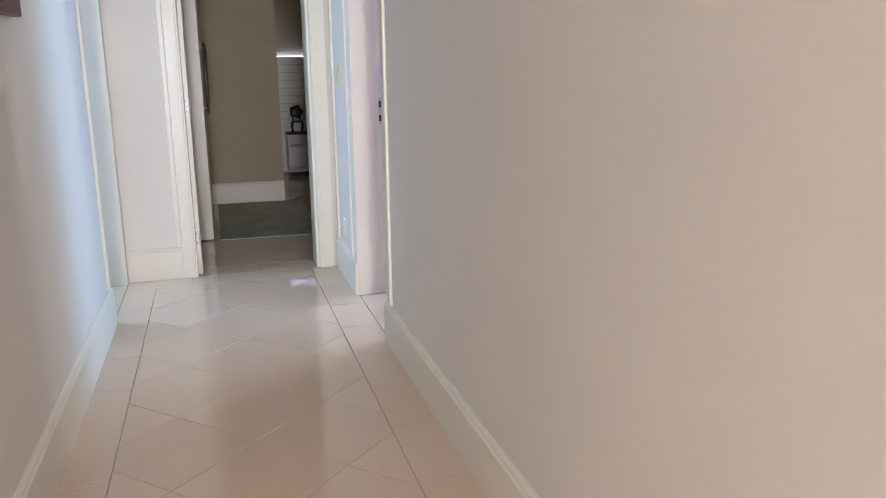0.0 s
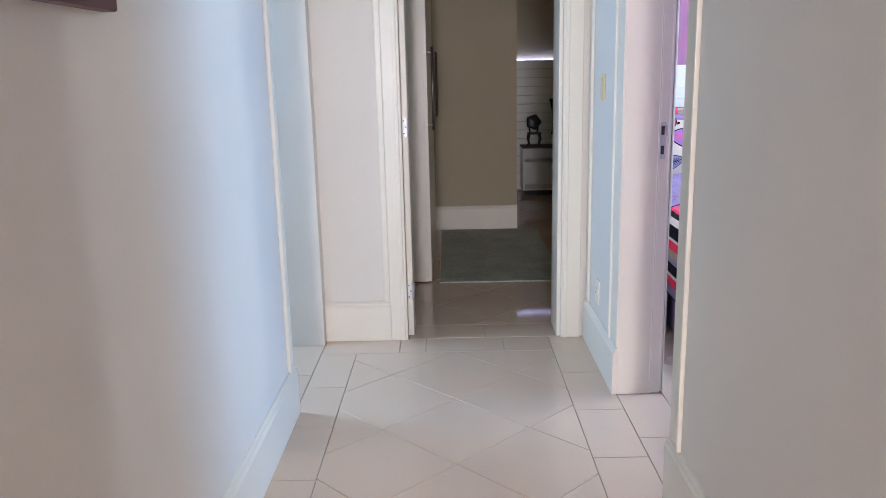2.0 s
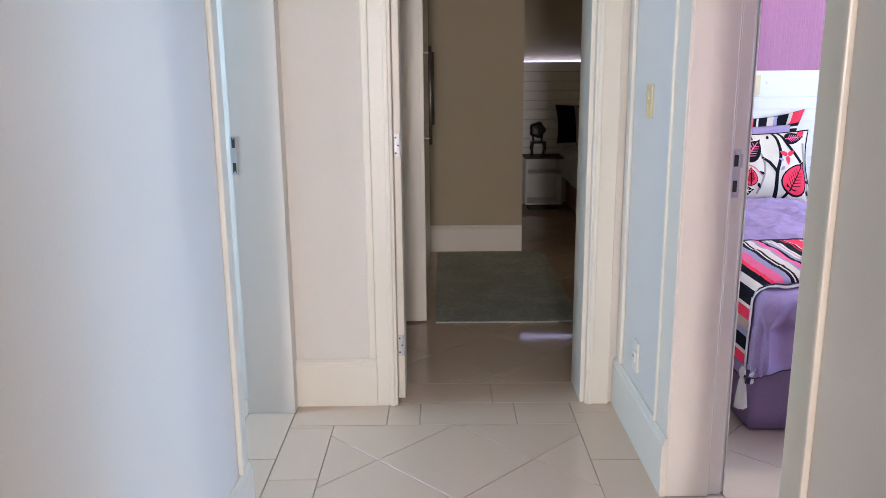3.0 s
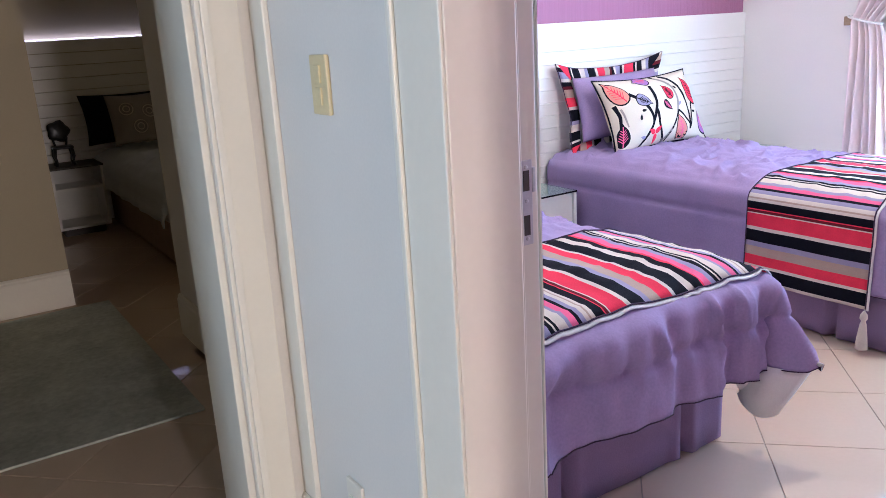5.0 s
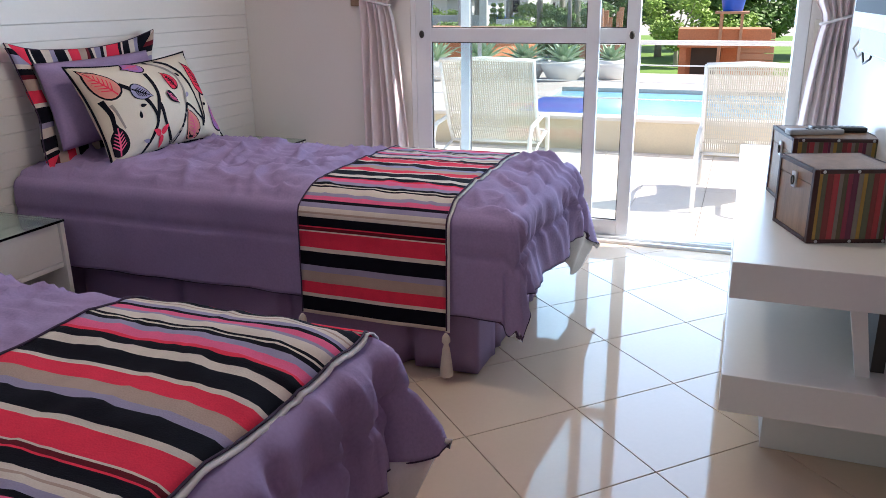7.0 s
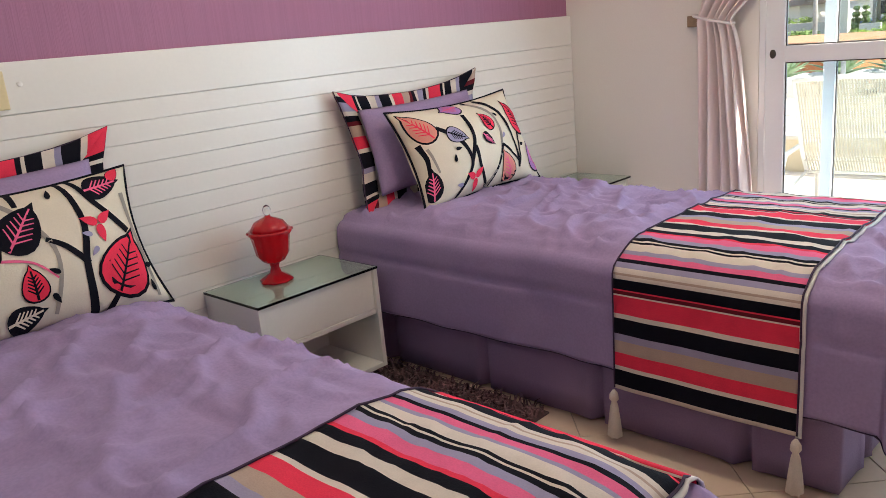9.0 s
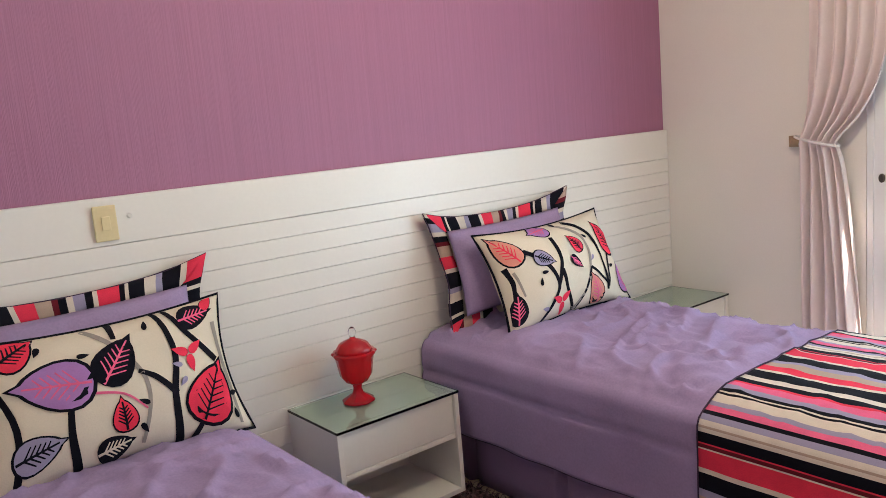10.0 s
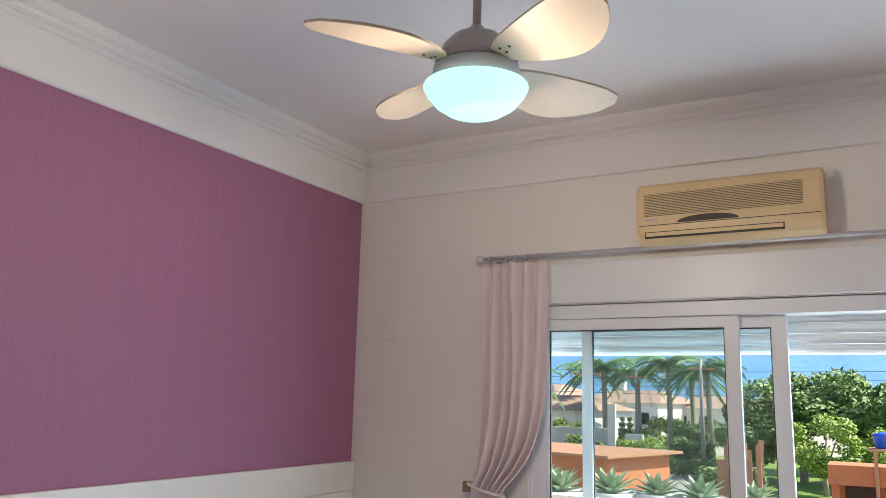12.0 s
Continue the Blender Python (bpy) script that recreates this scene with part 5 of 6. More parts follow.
# ---- suite past the end door ----
tagged(link("area_rug", box(-0.80, 0.045, 1.90, 3.66, 0.001, 0.012, 0.004), M_RUG), "pale grey-green woven rug on the suite floor", "rug")
t = thing("suite_headboard", (0, 0, 0), "white planked headboard with a lit strip along its top", "headboard")
for k in range(15):
    part("plank", box(-0.118, 3.4, 5.955, 5.995, 1.49 - (k + 1) * 0.098 + 0.004, 1.49 - k * 0.098, 0.003, seg=1), M_WHITE, t)
part("led_strip", box(-0.118, 3.4, 5.962, 5.99, 1.4930, 1.5005), M_LED, t, "glowing violet-white light strip")
t = thing("suite_nightstand", (0.29, 5.58, 0), "cream nightstand with two open shelves and a dark top", "nightstand")
for n, b in (("side_panel", (-0.19, -0.17, 0, 0.36, 0.06, 0.53)), ("side_panel", (0.17, 0.19, 0, 0.36, 0.06, 0.53)), ("shelf", (-0.1695, 0.1695, 0, 0.36, 0.06, 0.08)), ("shelf", (-0.1695, 0.1695, 0.01, 0.36, 0.36, 0.38)), ("back_panel", (-0.1695, 0.1695, 0.34, 0.36, 0.081, 0.53))):
    part(n, box(*b, 0.002), M_WHITE, t)
part("plinth", box(-0.15, 0.15, 0.05, 0.34, 0, 0.0595), M_DARK, t)
part("top", box(-0.195, 0.195, -0.005, 0.365, 0.5305, 0.545, 0.002), M_DARK, t, "dark top")
t = thing("ornamental_chair", (0.24, 5.74, 0.546), "small black carved ornamental chair on the nightstand", "ornament")
part("seat", box(-0.075, 0.075, -0.065, 0.065, 0.13, 0.15, 0.008), M_TV, t)
for x in (-0.06, 0.06):
    for y in (-0.05, 0.05):
        part("leg", tube([(x, y, 0.13), (x * 1.12, y * 1.15, 0.07), (x * 0.95, y, 0.03), (x * 1.1, y * 1.1, 0)], [0.013, 0.010, 0.007, 0.011], 8), M_TV, t, "", True)
part("backrest", lathe([(0.004, -0.012), (0.06, -0.012), (0.082, 0.0), (0.06, 0.012), (0.004, 0.012)], 20, lobes=5, depth=0.10), M_TV, t, "", True).matrix_local = pose(0, 0.06, 0.26, 84, 0, 0)
for x in (-0.04, 0.04):
    part("back_post", tube([(x, 0.06, 0.148), (x * 1.3, 0.062, 0.21)], 0.009, 8), M_TV, t, "", True)
t = thing("suite_bed", (1.35, 5.95, 0), "double bed with a pale cover in the dim suite", "bed", rz=180)
part("bed_base", box(-0.78, 0.78, 0.01, 1.95, 0.02, 0.28, 0.01), F_TAN, t)
part("mattress", box(-0.80, 0.80, 0.005, 2.0, 0.281, 0.56, 0.06, seg=4), M_LINING, t)
bm, g_ = cloth_grid(steps(-1.08, 1.08, 0.03), steps(0, 2.2, 0.03), lambda u, v: cloth_point(u, v, 0.82, 2.0, 0.60, 2.2))
o = part("cover", bm, M_COVER, t, "pale cover", True)
o.modifiers.new("thick", "SOLIDIFY").thickness = 0.012
for x, y, z, w_, m, l in ((0.80, 5.60, 0.86, 0.42, F_GREY, "grey cushion with ring print on the suite's bed"), (0.78, 5.74, 0.87, 0.72, F_BLACK, "dark pillow on the suite's bed")):
    t = thing("bed_pillow", (x, y, z), l, "pillow")
    t.matrix_world = pose(x, y, z, 66, 0, 0)
    part("pillow_body", cushion(w_, 0.42, 0.07, x), m, t, "", True)
    for k in range(3 if w_ < 0.5 else 0):
        for q in (0.025, 0.05):
            cx, cy = (-0.08, 0.09, 0.0)[k], (0.06, 0.03, -0.09)[k]
            part("printed_ring", tube([(cx + q * math.cos(a), cy + q * math.sin(a), cushion_height(cx + q * math.cos(a), cy + q * math.sin(a), w_, 0.42, 0.07) + 0.006) for a in [i * math.pi / 8 for i in range(17)]], 0.004, 5, False), F_CREAM, t)

# ---- outside: terrace ----
M_TERR = mat("white_terrace_tile", (0.66, 0.61, 0.53), 0.6, var=0.06, scale=3, fine=50, rand=0.3)
M_KERB = mat("cream_render", (0.62, 0.53, 0.37), 0.8, var=0.06, scale=3, fine=60)
M_DECK = mat("pale_pool_deck", (0.46, 0.42, 0.37), 0.8, var=0.10, scale=1.2, fine=20)
M_WATER = mat("pool_water", (0.24, 0.56, 0.74), 0.08, var=0.12, scale=1.5, fine=9, bump=0.15)
M_MOSAIC = mat("deep_blue_mosaic", (0.03, 0.06, 0.35), 0.3, var=0.2, scale=8, fine=60)
M_BRICKO = mat("raw_orange_block", (0.52, 0.20, 0.09), 0.9, var=0.15, scale=1.5, fine=25)
M_TIMBER = mat("raw_timber", (0.42, 0.22, 0.12), 0.8, var=0.2, scale=3, fine=30, island=0.6)
M_GRASS = mat("lawn", (0.13, 0.24, 0.035), 0.9, var=0.25, scale=1.5, fine=20)
M_LEAF = mat("tree_leaves", (0.12, 0.22, 0.05), 0.6, var=0.6, scale=0.8, fine=10, island=1.0, bump=0)
M_LEAFY = mat("bright_leaves", (0.20, 0.32, 0.04), 0.6, var=0.5, scale=0.8, fine=10, island=1.0, bump=0)
M_PALM = mat("palm_fronds", (0.13, 0.27, 0.10), 0.6, var=0.4, scale=1, fine=10, island=0.8, bump=0)
M_AGAVE = mat("agave_leaf", (0.30, 0.42, 0.26), 0.55, var=0.15, scale=6, fine=40)
M_BARK = mat("bark", (0.34, 0.30, 0.25), 0.9, var=0.2, scale=4, fine=20)
M_HOUSE = mat("white_house_render", (0.72, 0.70, 0.66), 0.85, var=0.05, scale=1, fine=12)
M_ROOF = mat("clay_roof_tiles", (0.38, 0.26, 0.19), 0.85, var=0.2, scale=2, fine=14)
M_ROAD = mat("pale_road", (0.32, 0.31, 0.30), 0.9, var=0.1, scale=0.8, fine=10)
# distance haze is mixed into this blue, no air is modelled
M_HILL = mat("hazed_far_hill", (0.10, 0.27, 0.45), 1.0, var=0.2, scale=0.03, fine=0.3, bump=0)
M_POT = mat("white_planter", (0.72, 0.72, 0.70), 0.5, var=0.05)
M_TANK = mat("blue_tank_plastic", (0.01, 0.10, 0.55), 0.4, var=0.1)
M_CHAIR = mat("white_chair_frame", (0.75, 0.74, 0.70), 0.4, var=0.03)
M_CORD = mat("ivory_woven_cord", (0.52, 0.49, 0.41), 0.7, var=0.08, island=0.3)

terrace = structure("terrace", box(4.48, 7.22, -4.6, 6.6, -0.25, -0.040), M_GROUT, "sunlit white tiled terrace outside the glass door", "terrace")
tile_me = None
for i in range(6):
    for j in range(24):
        if tile_me is None:
            o = part("tile", prism([(-0.226, -0.226), (0.226, -0.226), (0.226, 0.226), (-0.226, 0.226)], -0.0395, -0.030, 0.002), M_TERR, terrace)
            tile_me = o.data
        else:
            o = new("tile", tile_me)
            o.parent = terrace
        o.location = (4.48 + 0.228 + i * 0.456, -4.5 + j * 0.456, 0)
structure("terrace_wall", box(7.22, 7.40, -4.6, 6.6, -1.4, 0.245, 0.008), M_KERB, "low cream kerb wall along the terrace", "low wall")
structure("terrace_wall_cap", box(7.20, 7.42, -4.6, 6.6, 0.2455, 0.275, 0.006), M_TERR, "pale stone cap on the terrace wall", "coping")
t = thing("terrace_railing", (7.31, 0, 0.275), "white and steel railing on the terrace wall", "railing")
part("top_rail", box(-0.03, 0.03, -4.4, 6.4, 0.635, 0.675, 0.008), M_CHAIR, t, "white top rail")
for z in (0.16, 0.31, 0.46):
    part("wire", tube([(0, -4.4, z), (0, 6.4, z)], 0.006, 6), M_STEEL, t)
for k in range(8):
    part("post", tube([(0, -3.9 + k * 1.48, 0), (0, -3.9 + k * 1.48, 0.635)], 0.019, 10), M_STEEL, t, "", True)


def make_chair(cx, cy, rz, hw, label):
    """Terrace armchair of bent white tube with a back and seat of woven cord. It faces local +x."""
    t = thing("terrace_chair", (cx, cy, -0.030), label, "chair", "terrace chairs", rz=rz)
    for s in (-1, 1):
        y = s * hw
        part("side_frame", tube([(-0.50, y * 1.04, 0.0), (-0.47, y * 1.04, 0.40), (-0.40, y * 1.04, 0.48), (0.10, y * 1.04, 0.50), (0.30, y * 1.04, 0.46), (0.34, y * 1.04, 0.0)], 0.016, 8), M_CHAIR, t, "", True)
        part("back_post", tube([(0.02, y, 0.30), (-0.10, y, 0.45), (-0.32, y, 0.93)], 0.014, 8), M_CHAIR, t, "", True)
        part("seat_rail", tube([(0.02, y, 0.30), (0.34, y, 0.34)], 0.014, 8), M_CHAIR, t, "", True)
        part("stay", tube([(-0.47, y * 1.04, 0.22), (0.02, y, 0.30)], 0.010, 6), M_CHAIR, t, "", True)
    part("top_bar", tube([(-0.32, -hw, 0.93), (-0.34, 0, 0.945), (-0.32, hw, 0.93)], 0.015, 8), M_CHAIR, t, "", True)
    part("cross_bar", tube([(0.02, -hw, 0.30), (0.02, hw, 0.30)], 0.012, 8), M_CHAIR, t, "", True)
    part("front_bar", tube([(0.34, -hw, 0.34), (0.34, hw, 0.34)], 0.012, 8), M_CHAIR, t, "", True)
    wv = bmesh.new()
    n = 40
    for k in range(n):
        y = -hw + 0.018 + (2 * hw - 0.036) * k / (n - 1)
        tube([(-0.322, y, 0.93), (-0.215, y, 0.71), (-0.10, y, 0.455), (0.02, y, 0.31)], 0.0068, 4, False, wv)
    for k in range(17):
        z = 0.90 - 0.032 * k
        x = -0.32 + (0.93 - z) * 0.475
        tube([(x, -hw, z), (x, hw, z)], 0.0045, 4, False, wv)
    w_ = part("woven_back", wv, M_CORD, t, "back of woven ivory cord")
    w_["kind"] = "stuff"
    wv = bmesh.new()
    for k in range(n):
        y = -hw + 0.018 + (2 * hw - 0.036) * k / (n - 1)
        tube([(0.02, y, 0.305), (0.34, y, 0.345)], 0.0062, 4, False, wv)
    w_ = part("woven_seat", wv, M_CORD, t, "seat of woven ivory cord")
    w_["kind"] = "stuff"
    return t


make_chair(5.72, -0.40, 0, 0.28, "white terrace chair woven of ivory cord, facing the pool")
make_chair(5.78, 1.40, 4, 0.34, "white terrace chair woven of ivory cord, turned slightly aside")

# ---- outside: pool garden and street ----
structure("ground", prism([(7.4, -300), (700, -300), (700, 400), (7.4, 400)], -1.75, -1.45), mat("outside_ground", (0.36, 0.34, 0.28), 0.95, var=0.15, scale=0.3, fine=5), "pale earth of the gardens outside", "ground")
d = box(7.4, 8.6, -9, 7.5, -1.45, -0.25)
box(14.3, 17.2, -9, 9, -1.45, -0.25, 0, d)
box(8.6, 14.3, 2.7, 9, -1.45, -0.25, 0, d)
structure("pool_deck", d, M_DECK, "pale stone deck round the pool", "deck")
structure("water", box(8.6, 14.3, -9, 2.7, -0.75, -0.32), M_WATER, "light blue pool water", "water")
structure("pool_bench", box(11.0, 12.8, 1.8, 2.695, -0.319, -0.25, 0.02), M_MOSAIC, "deep blue mosaic ledge in the pool", "pool ledge")
structure("lawn", prism([(26, -60), (58, -60), (58, 9.5), (44, 9.5), (26, 4.0)], -1.449, -1.43), M_GRASS, "bright green lawn across the street", "lawn")
structure("road", prism([(24, 4.5), (44, 10.2), (90, 22), (90, 30), (40, 15.0), (24, 9)], -1.4495, -1.42), M_ROAD, "pale street running away between gardens", "road")


def make_agave(at, r, h, seed, label):
    t = thing("agave_planter", at, label, "potted plant", "agave planters")
    part("pot", lathe([(0.55 * r, 0), (0.60 * r, 0.02), (0.85 * r, 0.30 * h), (0.95 * r, 0.5 * h), (0.90 * r, 0.5 * h), (0.80 * r, 0.44 * h), (0.05, 0.44 * h)], 24), M_POT, t, "white bowl planter", True)
    rnd = random.Random(seed)
    bm = bmesh.new()
    for k in range(26):
        a, up = k * 2.4, 0.25 + 0.9 * (k / 26)
        L = r * rnd.uniform(0.95, 1.25)
        d, s = Vector((math.cos(a) * math.cos(up), math.sin(a) * math.cos(up), math.sin(up))), Vector((-math.sin(a), math.cos(a), 0))
        prev = None
        for q in range(6):
            f = q / 5
            wd = r * 0.14 * math.sin(math.pi * (0.25 + 0.75 * f)) if q < 5 else 0.002
            p = Vector((0, 0, 0.44 * h)) + d * L * f + Vector((0, 0, -0.12 * r * f * f))
            c = [bm.verts.new(p + s * wd + Vector((0, 0, wd * 0.35))), bm.verts.new(p - Vector((0, 0, wd * 0.2))), bm.verts.new(p - s * wd + Vector((0, 0, wd * 0.35)))]
            if prev:
                bm.faces.new((prev[0], prev[1], c[1], c[0]))
                bm.faces.new((prev[1], prev[2], c[2], c[1]))
            prev = c
    part("leaves", bm, M_AGAVE, t, "thick grey-green pointed leaves")
    return t


for k, (x, y, r) in enumerate(((15.3, 4.55, 0.55), (15.6, 3.75, 0.5), (15.5, 2.95, 0.5), (14.9, 5.4, 0.55), (15.9, 2.1, 0.42), (16.2, 6.2, 0.5))):
    make_agave((x, y, -0.25), r, 0.75, k, "agave in a white bowl planter on the pool deck")


def leaf_cloud(blobs, n, size, seed):
    """Many small leaf blades scattered through a set of overlapping lumps."""
    rnd = random.Random(seed)
    vs, fs = [], []
    for k in range(n):
        c, r = blobs[rnd.randrange(len(blobs))]
        v = Vector((rnd.gauss(0, 1), rnd.gauss(0, 1), rnd.gauss(0, 1))).normalized() * r * rnd.uniform(0.55, 1.05)
        v.z *= 0.8
        p = Vector(c) + v
        a = Vector((rnd.gauss(0, 1), rnd.gauss(0, 1), rnd.gauss(0, 0.6))).normalized() * size * rnd.uniform(0.6, 1.3)
        b = a.orthogonal().normalized() * size * 0.5
        i = len(vs)
        vs += [p - a, p + b, p + a, p - b]
        fs.append((i, i + 1, i + 2, i + 3))
    me = bpy.data.meshes.new("crown")
    me.from_pydata([tuple(v) for v in vs], [], fs)
    return me


def make_tree(at, h, w, seed, label, leafm=M_LEAF, n=7500):
    t = thing("tree", at, label, "tree", "garden trees")
    rnd = random.Random(seed)
    part("trunk", tube([(0, 0, 0), (0.05, 0.02, h * 0.2), (0.02, -0.04, h * 0.45)], [h * 0.035, h * 0.028, h * 0.018], 8), M_BARK, t, "", True)
    blobs = []
    for k in range(12):
        a = rnd.uniform(0, 6.28)
        q = rnd.uniform(0.1, 1) ** 0.5 * w * 0.5
        c = Vector((q * math.cos(a), q * math.sin(a), h * rnd.uniform(0.35, 0.86)))
        blobs.append((c, w * rnd.uniform(0.16, 0.27)))
        if k < 6:
            part("limb", tube([(0.02, 0, h * 0.3), c * 0.6 + Vector((0, 0, h * 0.12)), c], [h * 0.014, h * 0.01, h * 0.004], 5), M_BARK, t)
    me = leaf_cloud(blobs, n, 0.026 * w + 0.035, seed)
    me.materials.append(leafm)
    o = new("crown", me)
    o.parent = t
    return t


def make_palm(at, h, seed, label):
    t = thing("palm_tree", at, label, "palm tree", "palm trees")
    part("trunk", tube([(0, 0, 0), (0.08, 0.05, h * 0.4), (0.0, 0.1, h * 0.85)], [0.22, 0.16, 0.13], 10), M_BARK, t, "", True)
    rnd = random.Random(seed)
    bm = bmesh.new()
    for k in range(34):
        a, up = k * 2.4 + rnd.uniform(-0.2, 0.2), rnd.uniform(-0.1, 1.2)
        L = rnd.uniform(0.85, 1.2) * 1.9
        d, s = Vector((math.cos(a), math.sin(a), 0)), Vector((-math.sin(a), math.cos(a), 0))
        for q in range(22):
            f = (q + 1) / 22
            p = Vector((0, 0.1, h * 0.85)) + d * L * f * math.cos(up * (1 - f)) + Vector((0, 0, L * (math.sin(up) * f - 0.75 * f * f)))
            for sg in (1, -1):
                tip = p + s * sg * 0.42 * math.sin(math.pi * (0.15 + 0.8 * f)) + d * 0.18 + Vector((0, 0, -0.22))
                v = [bm.verts.new(c) for c in (p - d * 0.05, p + d * 0.06, tip)]
                bm.faces.new(v)
    part("fronds", bm, M_PALM, t, "drooping feathered fronds")
    return t


for k, (x, y, h, w) in enumerate(((37, 5.2, 3.4, 2.6), (38, 3.4, 4.9, 3.8), (37, 0.6, 4.6, 4.0), (39, -2.6, 5.0, 4.4), (40, -6.5, 4.6, 4.6), (39, 8.0, 2.2, 1.8), (43, -11, 5.2, 5.0), (44, 1.8, 5.0, 4.5))):
    make_tree((x, y, -1.45), h, w, k + 3, "dense dark green tree on the lawn across the street")
for k, (x, y, h, w) in enumerate(((33, 2.2, 2.9, 2.2), (34, 0.2, 2.6, 2.0), (36, 15.4, 1.6, 1.3), (30, 11.6, 1.5, 1.2))):
    make_tree((x, y, -1.45), h, w, k + 30, "bright yellow-green garden shrub tree", M_LEAFY, 3500)
for k, (x, y, h) in enumerate(((46, 14.6, 6.0), (47, 12.9, 5.6), (45, 10.6, 6.2), (48, 10.0, 5.6), (40, 17.2, 5.2), (50, 16.8, 5.9), (44, 8.3, 5.9))):
    make_palm((x, y, -1.45), h, k, "tall palm tree in the gardens beyond the street")
for k, (x, y, h, w) in enumerate(((38.5, 10.4, 1.7, 1.9), (39.5, 13.6, 1.5, 1.6), (37.5, 16.0, 1.6, 1.8), (43.5, 15.8, 2.3, 2.2), (36.5, 12.8, 1.3, 1.5), (45.0, 9.2, 2.6, 2.6), (47.0, 11.4, 2.8, 2.8), (41.5, 18.6, 1.9, 2.0))):
    make_tree((x, y, -1.45), h, w, k + 50, "leafy green shrub in the gardens along the street", M_LEAFY if k % 3 == 0 else M_LEAF, 2200)
for k, (x, y) in enumerate(((42, 12.4), (42, 12.0))):
    t = thing("cypress", (x, y, -1.43), "narrow dark cypress by a white garden wall", "cypress")
    part("trunk", tube([(0, 0, 0), (0, 0, 2.2)], [0.08, 0.02], 6), M_BARK, t)
    me = leaf_cloud([(Vector((0, 0, 0.3 + 0.28 * q)), 0.42 - 0.045 * q) for q in range(8)], 900, 0.10, k)
    me.materials.append(M_LEAF)
    o = new("crown", me)
    o.parent = t
for k in range(3):
    t = thing("hedge", (40 - k * 3.2, 9.6 - k * 2.0, -1.43), "clipped dark green hedge along the lawn", "hedge", "hedges", rz=15)
    me = leaf_cloud([(Vector((0.0, -0.9 + 0.3 * q, 0.42)), 0.45) for q in range(7)], 1200, 0.09, 60 + k)
    me.materials.append(M_LEAF)
    o = new("foliage", me)
    o.parent = t


def make_house(at, w, d, h, rh, rz, label, nwin=3):
    """House facing local -x: walls with real openings' frames, roof with eaves, chimney."""
    t = thing("house", at, label, "house", "far houses", rz=rz)
    part("wall", box(0, d, -w / 2, w / 2, 0, h), M_HOUSE, t)
    bm = bmesh.new()
    o_ = 0.35
    v = [bm.verts.new(c) for c in ((-o_, -w / 2 - o_, h), (-o_, w / 2 + o_, h), (d + o_, w / 2 + o_, h), (d + o_, -w / 2 - o_, h), (d / 2, -w / 2 * 0.6, h + rh), (d / 2, w / 2 * 0.6, h + rh))]
    for f in ((0, 1, 5, 4), (2, 3, 4, 5), (1, 2, 5), (3, 0, 4), (3, 2, 1, 0)):
        bm.faces.new([v[i] for i in f])
    roof = part("roof", bm, M_ROOF, t, "brown clay tile roof")
    part("chimney", box(d * 0.5, d * 0.5 + 0.5, w * 0.18, w * 0.18 + 0.6, h, h + rh + 0.7), M_HOUSE, roof)
    for k in range(nwin):
        y = -w / 2 + w * (k + 0.5) / nwin
        wi = part("window", box(-0.05, 0.0, y - 0.55, y + 0.55, h * 0.45, h * 0.8), M_HOUSE, t)
        part("pane", box(-0.06, -0.051, y - 0.48, y + 0.48, h * 0.48, h * 0.77), M_SCREEN, wi)
    return t


make_house((46, 19.2, -1.45), 6.0, 7, 2.6, 0.9, -12, "white two-winged house with a brown tile roof")
make_house((43, 24.5, -1.45), 6.5, 7, 2.7, 1.0, -12, "white house with a brown tile roof")
make_house((62, 19.0, -1.45), 7, 8, 3.1, 1.0, -10, "white house with a brown tile roof farther off")
make_house((60, 27.0, -1.45), 8, 8, 3.4, 1.1, -10, "white house with a brown tile roof farther off")
make_house((66, 13.0, -1.45), 6, 8, 2.8, 1.0, -8, "pale house half hidden by palms")
structure("garden_wall_1", box(41, 41.3, 12.7, 16.8, -1.45, 0.35), mat("grey_garden_wall", (0.45, 0.45, 0.44), 0.9, var=0.08, scale=1), "grey rendered garden wall", "garden wall")
structure("garden_wall_2", box(40.4, 40.6, 10.9, 11.8, -1.45, 0.15), M_HOUSE, "white garden wall panel", "garden wall")
structure("garden_wall_3", box(40.9, 41.1, 12.45, 12.85, -1.45, 1.6), M_HOUSE, "white gate pillar", "garden wall")

# building site with block huts
t = thing("block_hut", (21.0, 8.3, -1.45), "low hut of raw orange blocks with a flat roof", "hut", "block huts", rz=-14)
w_ = part("wall", box(0, 3.5, -1.95, 2.6, 0, 1.78), M_BRICKO, t)
part("roof", box(-0.25, 3.75, -2.25, 2.8, 1.785, 1.86, 0.01), M_TIMBER, t, "thin sheet roof with an overhang")
part("door", box(-0.03, 0.0, 0.55, 0.95, 0.3, 1.5), mat("blue_grey_door", (0.10, 0.16, 0.25), 0.6), t, "blue-grey door")
part("shutter", box(-0.03, 0.0, -1.2, -0.45, 1.0, 1.4), M_TIMBER, t)
for k in range(4):
    part("course", box(-0.012, 0.0, -1.94, 0.5, 0.25 + 0.4 * k, 0.262 + 0.4 * k), M_GROUT, t)
t = thing("block_hut", (20.3, 0.2, -1.45), "half-built hut of orange blocks with a plank side", "hut", "block huts", rz=2)
part("wall", box(0.8, 3.0, -1.0, 0.95, 0, 1.55), M_BRICKO, t)
part("lintel", box(-0.2, 1.0, -1.05, 1.0, 1.555, 1.98, 0.01), M_BRICKO, t)
part("post", box(-0.1, 0.05, 0.80, 0.95, 0, 1.554), M_BRICKO, t)
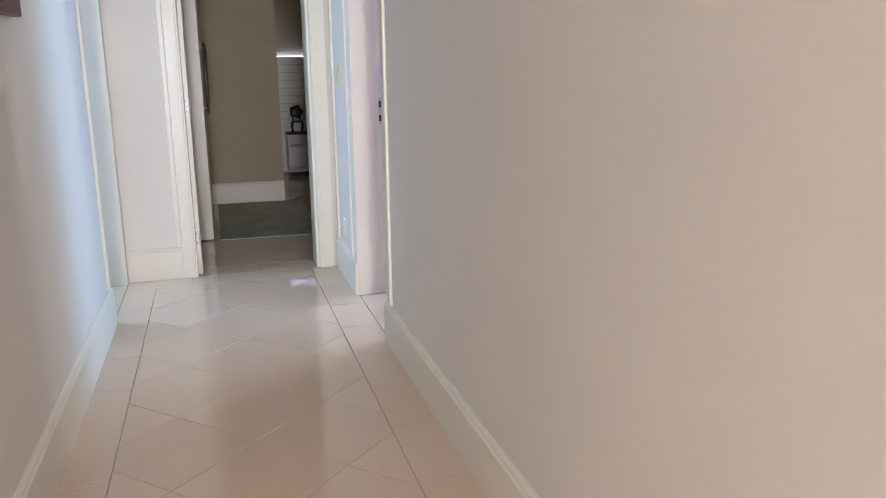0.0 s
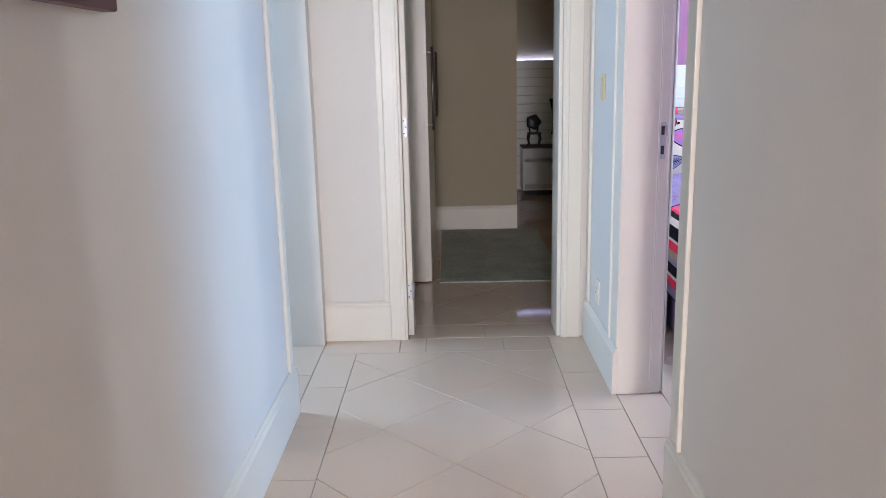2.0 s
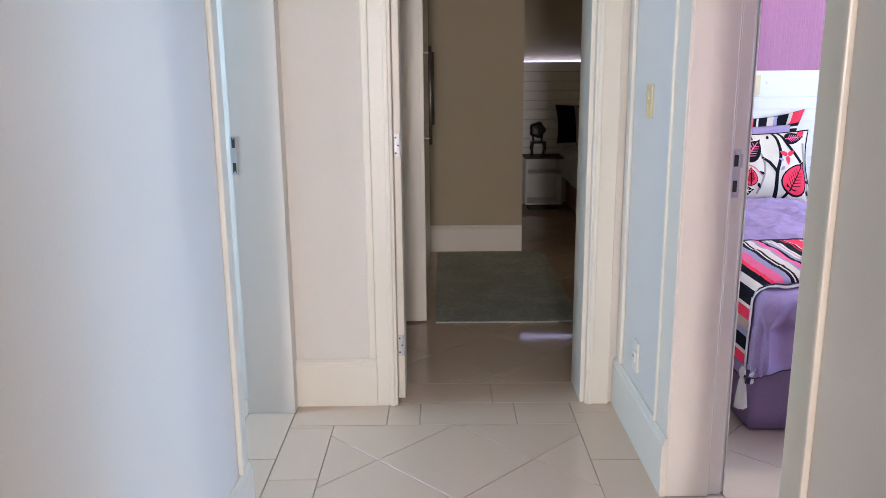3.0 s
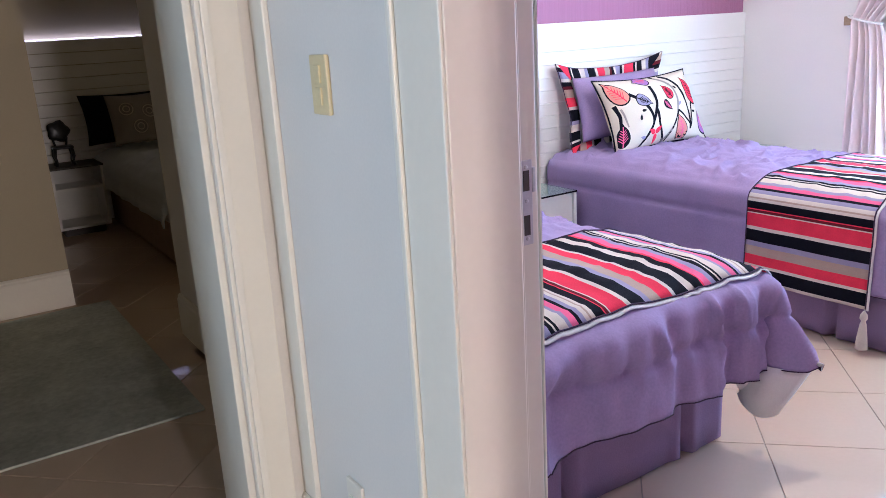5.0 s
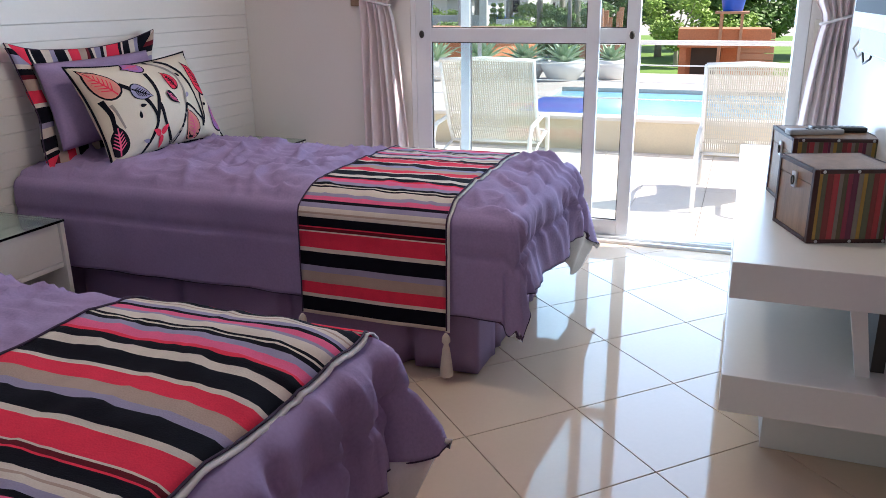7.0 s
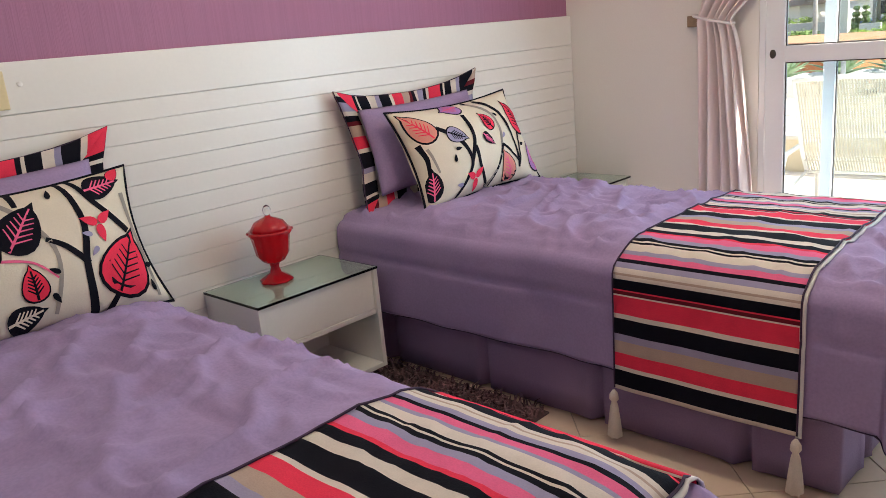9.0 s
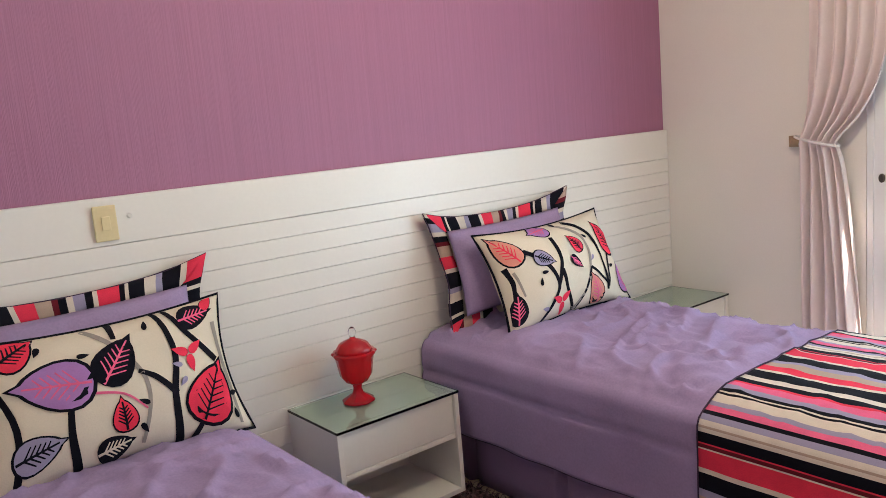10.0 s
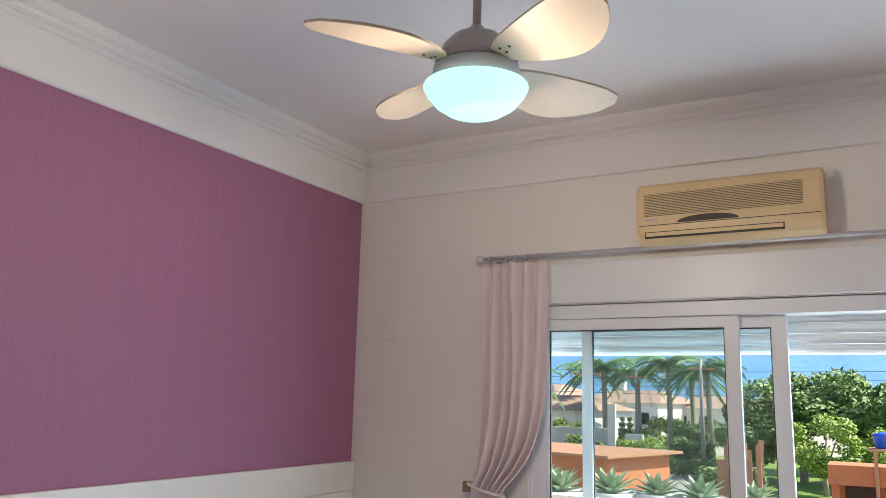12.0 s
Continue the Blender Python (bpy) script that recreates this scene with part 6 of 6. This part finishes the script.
# dark slab on the solid wall, standing for shade inside the hut
part("opening_shade", box(0.76, 0.799, 0.0, 0.7, 0.1, 1.5), M_DARK, t)
for k in range(12):
    part("plank", box(-0.14, -0.10, -1.15, -0.35, 0.05 + k * 0.155, 0.19 + k * 0.155, 0.006, seg=1), M_TIMBER, t)
rnd = random.Random(9)
for i in range(3):
    t = thing("block_stack", (18.6 + 0.5 * i, -0.55 + 1.0 * i, -1.45), "loose stack of orange clay blocks", "block stack", "block stacks", rz=rnd.uniform(-20, 20))
    for k in range(22):
        lv = k // 6
        part("block", box(-0.14, 0.14, -0.09, 0.09, 0, 0.18, 0.005, seg=1), M_BRICKO, t).matrix_local = pose(rnd.uniform(-0.04, 0.04) + 0.3 * (k % 2), 0.2 * ((k % 6) // 2) + rnd.uniform(-0.02, 0.02), 0.186 * lv, 0, 0, rnd.uniform(-8, 8))
t = thing("water_tank", (19.8, 0.02, -1.45), "blue plastic water tank on a timber stand", "water tank")
for x in (-0.28, 0.28):
    for y in (-0.22, 0.22):
        part("stand_leg", box(x - 0.03, x + 0.03, y - 0.03, y + 0.03, 0, 2.33), M_TIMBER, t)
part("stand_top", box(-0.38, 0.38, -0.36, 0.36, 2.331, 2.38), M_TIMBER, t)
tk = part("tank", lathe([(0.20, 0), (0.215, 0.02), (0.26, 0.24), (0.27, 0.25), (0.265, 0.27)], 24), M_TANK, t, "blue plastic tank", True)
tk.location.z = 2.381
part("tank_lid", lathe([(0.275, 0.271), (0.275, 0.285), (0.12, 0.33), (0.02, 0.34)], 24), M_TANK, tk, "", True)
t = thing("timber_boards", (18.0, 2.65, -1.45), "upright bundle of raw timber boards", "boards")
for k in range(9):
    part("board", box(-0.02, 0.02, -0.05, 0.05, 0, 2.42 + 0.12 * math.sin(k * 2.3), 0.004, seg=1), M_TIMBER, t).matrix_local = pose(0.06 * (k % 3), -0.34 + 0.08 * k, 0, 3 * math.sin(k * 1.7), 2 * math.cos(k), 0)
t = thing("brick_pier", (18.3, 2.95, -1.45), "square pier of pale raw blocks", "pier")
for k in range(11):
    part("block", box(-0.2, 0.2, -0.2, 0.2, k * 0.19, k * 0.19 + 0.18, 0.008, seg=1), M_TIMBER, t)
for x, y, h in ((38, 7.5, 5.2), (34, 11.5, 4.8), (44, 12.2, 5.0)):
    t = thing("utility_pole", (x, y, -1.45), "grey concrete utility pole by the street", "utility pole", "utility poles")
    part("pole", tube([(0, 0, 0), (0, 0, h)], [0.11, 0.07], 8), M_ROAD, t, "", True)
    part("cross_arm", box(-0.05, 0.05, -0.6, 0.6, h - 0.5, h - 0.42), M_TIMBER, t)
for k in range(4):
    tagged(link("street_cable", tube([(33, 40 - 0, 2.4 + 0.35 * k), (38, 7.5, 2.1 + 0.35 * k), (36, -30, 2.4 + 0.35 * k)], 0.012, 4), M_DARK), "thin dark overhead cable along the street", "cable", "street cables")
t = thing("parked_van", (50, 13.9, -1.42), "small dark green van parked on the street", "van", rz=15)
part("body", box(-1.6, 1.6, -0.75, 0.75, 0.3, 0.95, 0.08), mat("green_car_paint", (0.02, 0.14, 0.09), 0.3, var=0.05), t)
part("cabin", box(-1.2, 1.3, -0.68, 0.68, 0.951, 1.5, 0.12), M_TANK, t)
for x in (-1.0, 1.0):
    for y in (-0.7, 0.7):
        part("wheel", lathe([(0.1, -0.09), (0.3, -0.09), (0.3, 0.09), (0.1, 0.09)], 16), M_TV, t).matrix_local = pose(x, y, 0.3, 90, 0, 0)
# far hills, their haze carried by the blue base colour
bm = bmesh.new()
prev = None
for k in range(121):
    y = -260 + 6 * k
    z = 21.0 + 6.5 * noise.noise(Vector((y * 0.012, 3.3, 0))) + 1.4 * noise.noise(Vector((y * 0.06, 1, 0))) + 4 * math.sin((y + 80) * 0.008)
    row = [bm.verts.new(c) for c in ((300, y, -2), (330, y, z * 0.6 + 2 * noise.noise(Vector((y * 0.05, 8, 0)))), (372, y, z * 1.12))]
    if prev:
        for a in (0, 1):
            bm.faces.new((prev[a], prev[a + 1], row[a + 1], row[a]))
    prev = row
structure("backdrop", bm, M_HILL, "wooded hills in the distance, haze painted in as blue", "hills", smooth=True)

# ---- floor pieces ----
corr = structure("floor_corridor", box(-1.39, -0.003, -10.15, 0.785, -0.012, -0.0085), M_GROUT, "polished cream porcelain tiles laid diagonally with a straight border", "floor")
straight = []
edges_y = [0.575 - 0.42 * k for k in range(18)]
for a, b in zip(edges_y[1:], edges_y):
    straight.append((-1.392, -1.21, a - 0.02, b - 0.02))
    straight.append((-0.207, -0.001, a + 0.11, b + 0.11))
xs = [-1.392, -0.993, -0.856, -0.452, -0.207]
for a, b in zip(xs, xs[1:]):
    straight.append((a, b, 0.576, 0.79))
straight = [q for q in straight if q[3] > -7]
straight = [(a, b, c_, min(d, 0.554)) if b < -1.2 else (a, b, c_, min(d, 0.79)) for a, b, c_, d in straight]
straight.append((-1.392, -1.21, 0.5545, 0.5755))
straight.append((-0.207, -0.001, 0.685, 0.79))
tile_floor(corr, -0.71, 0.28, 0.59, -1.21, -0.207, -7.0, 0.575, straight)
bedf = structure("floor_bedroom", box(0.003, XW - 0.003, YS + 0.003, YN - 0.003, -0.012, -0.0085), M_GROUT, "polished cream porcelain tiles laid diagonally", "floor")
tile_floor(bedf, 2.066, 0.080, 0.592, 0.2, XW, YS, YN, [(0.0, 0.2, -0.845, -0.42), (0.0, 0.2, -0.42, 0.0)])
suf = structure("floor_suite", box(-2.29, 3.89, 0.80, 5.99, -0.012, -0.0085), M_GROUT, "polished cream porcelain tiles of the suite", "floor")
tile_floor(suf, -0.5, 2.0, 0.592, -1.6, 2.2, 1.01, 5.99, [(-0.945, -0.54, 0.79, 1.01), (-0.54, -0.14, 0.79, 1.01)])
sif = structure("floor_side", box(-3.3, XL, -1.4, 0.86, -0.012, -0.0085), M_GROUT, "polished cream porcelain tiles of the side room", "floor")
tile_floor(sif, -2.5, 0.0, 0.592, -3.3, XL - 0.2, -1.4, 0.86, [(XL - 0.2, XL, -0.128, 0.29), (XL - 0.2, XL, 0.29, 0.71)])
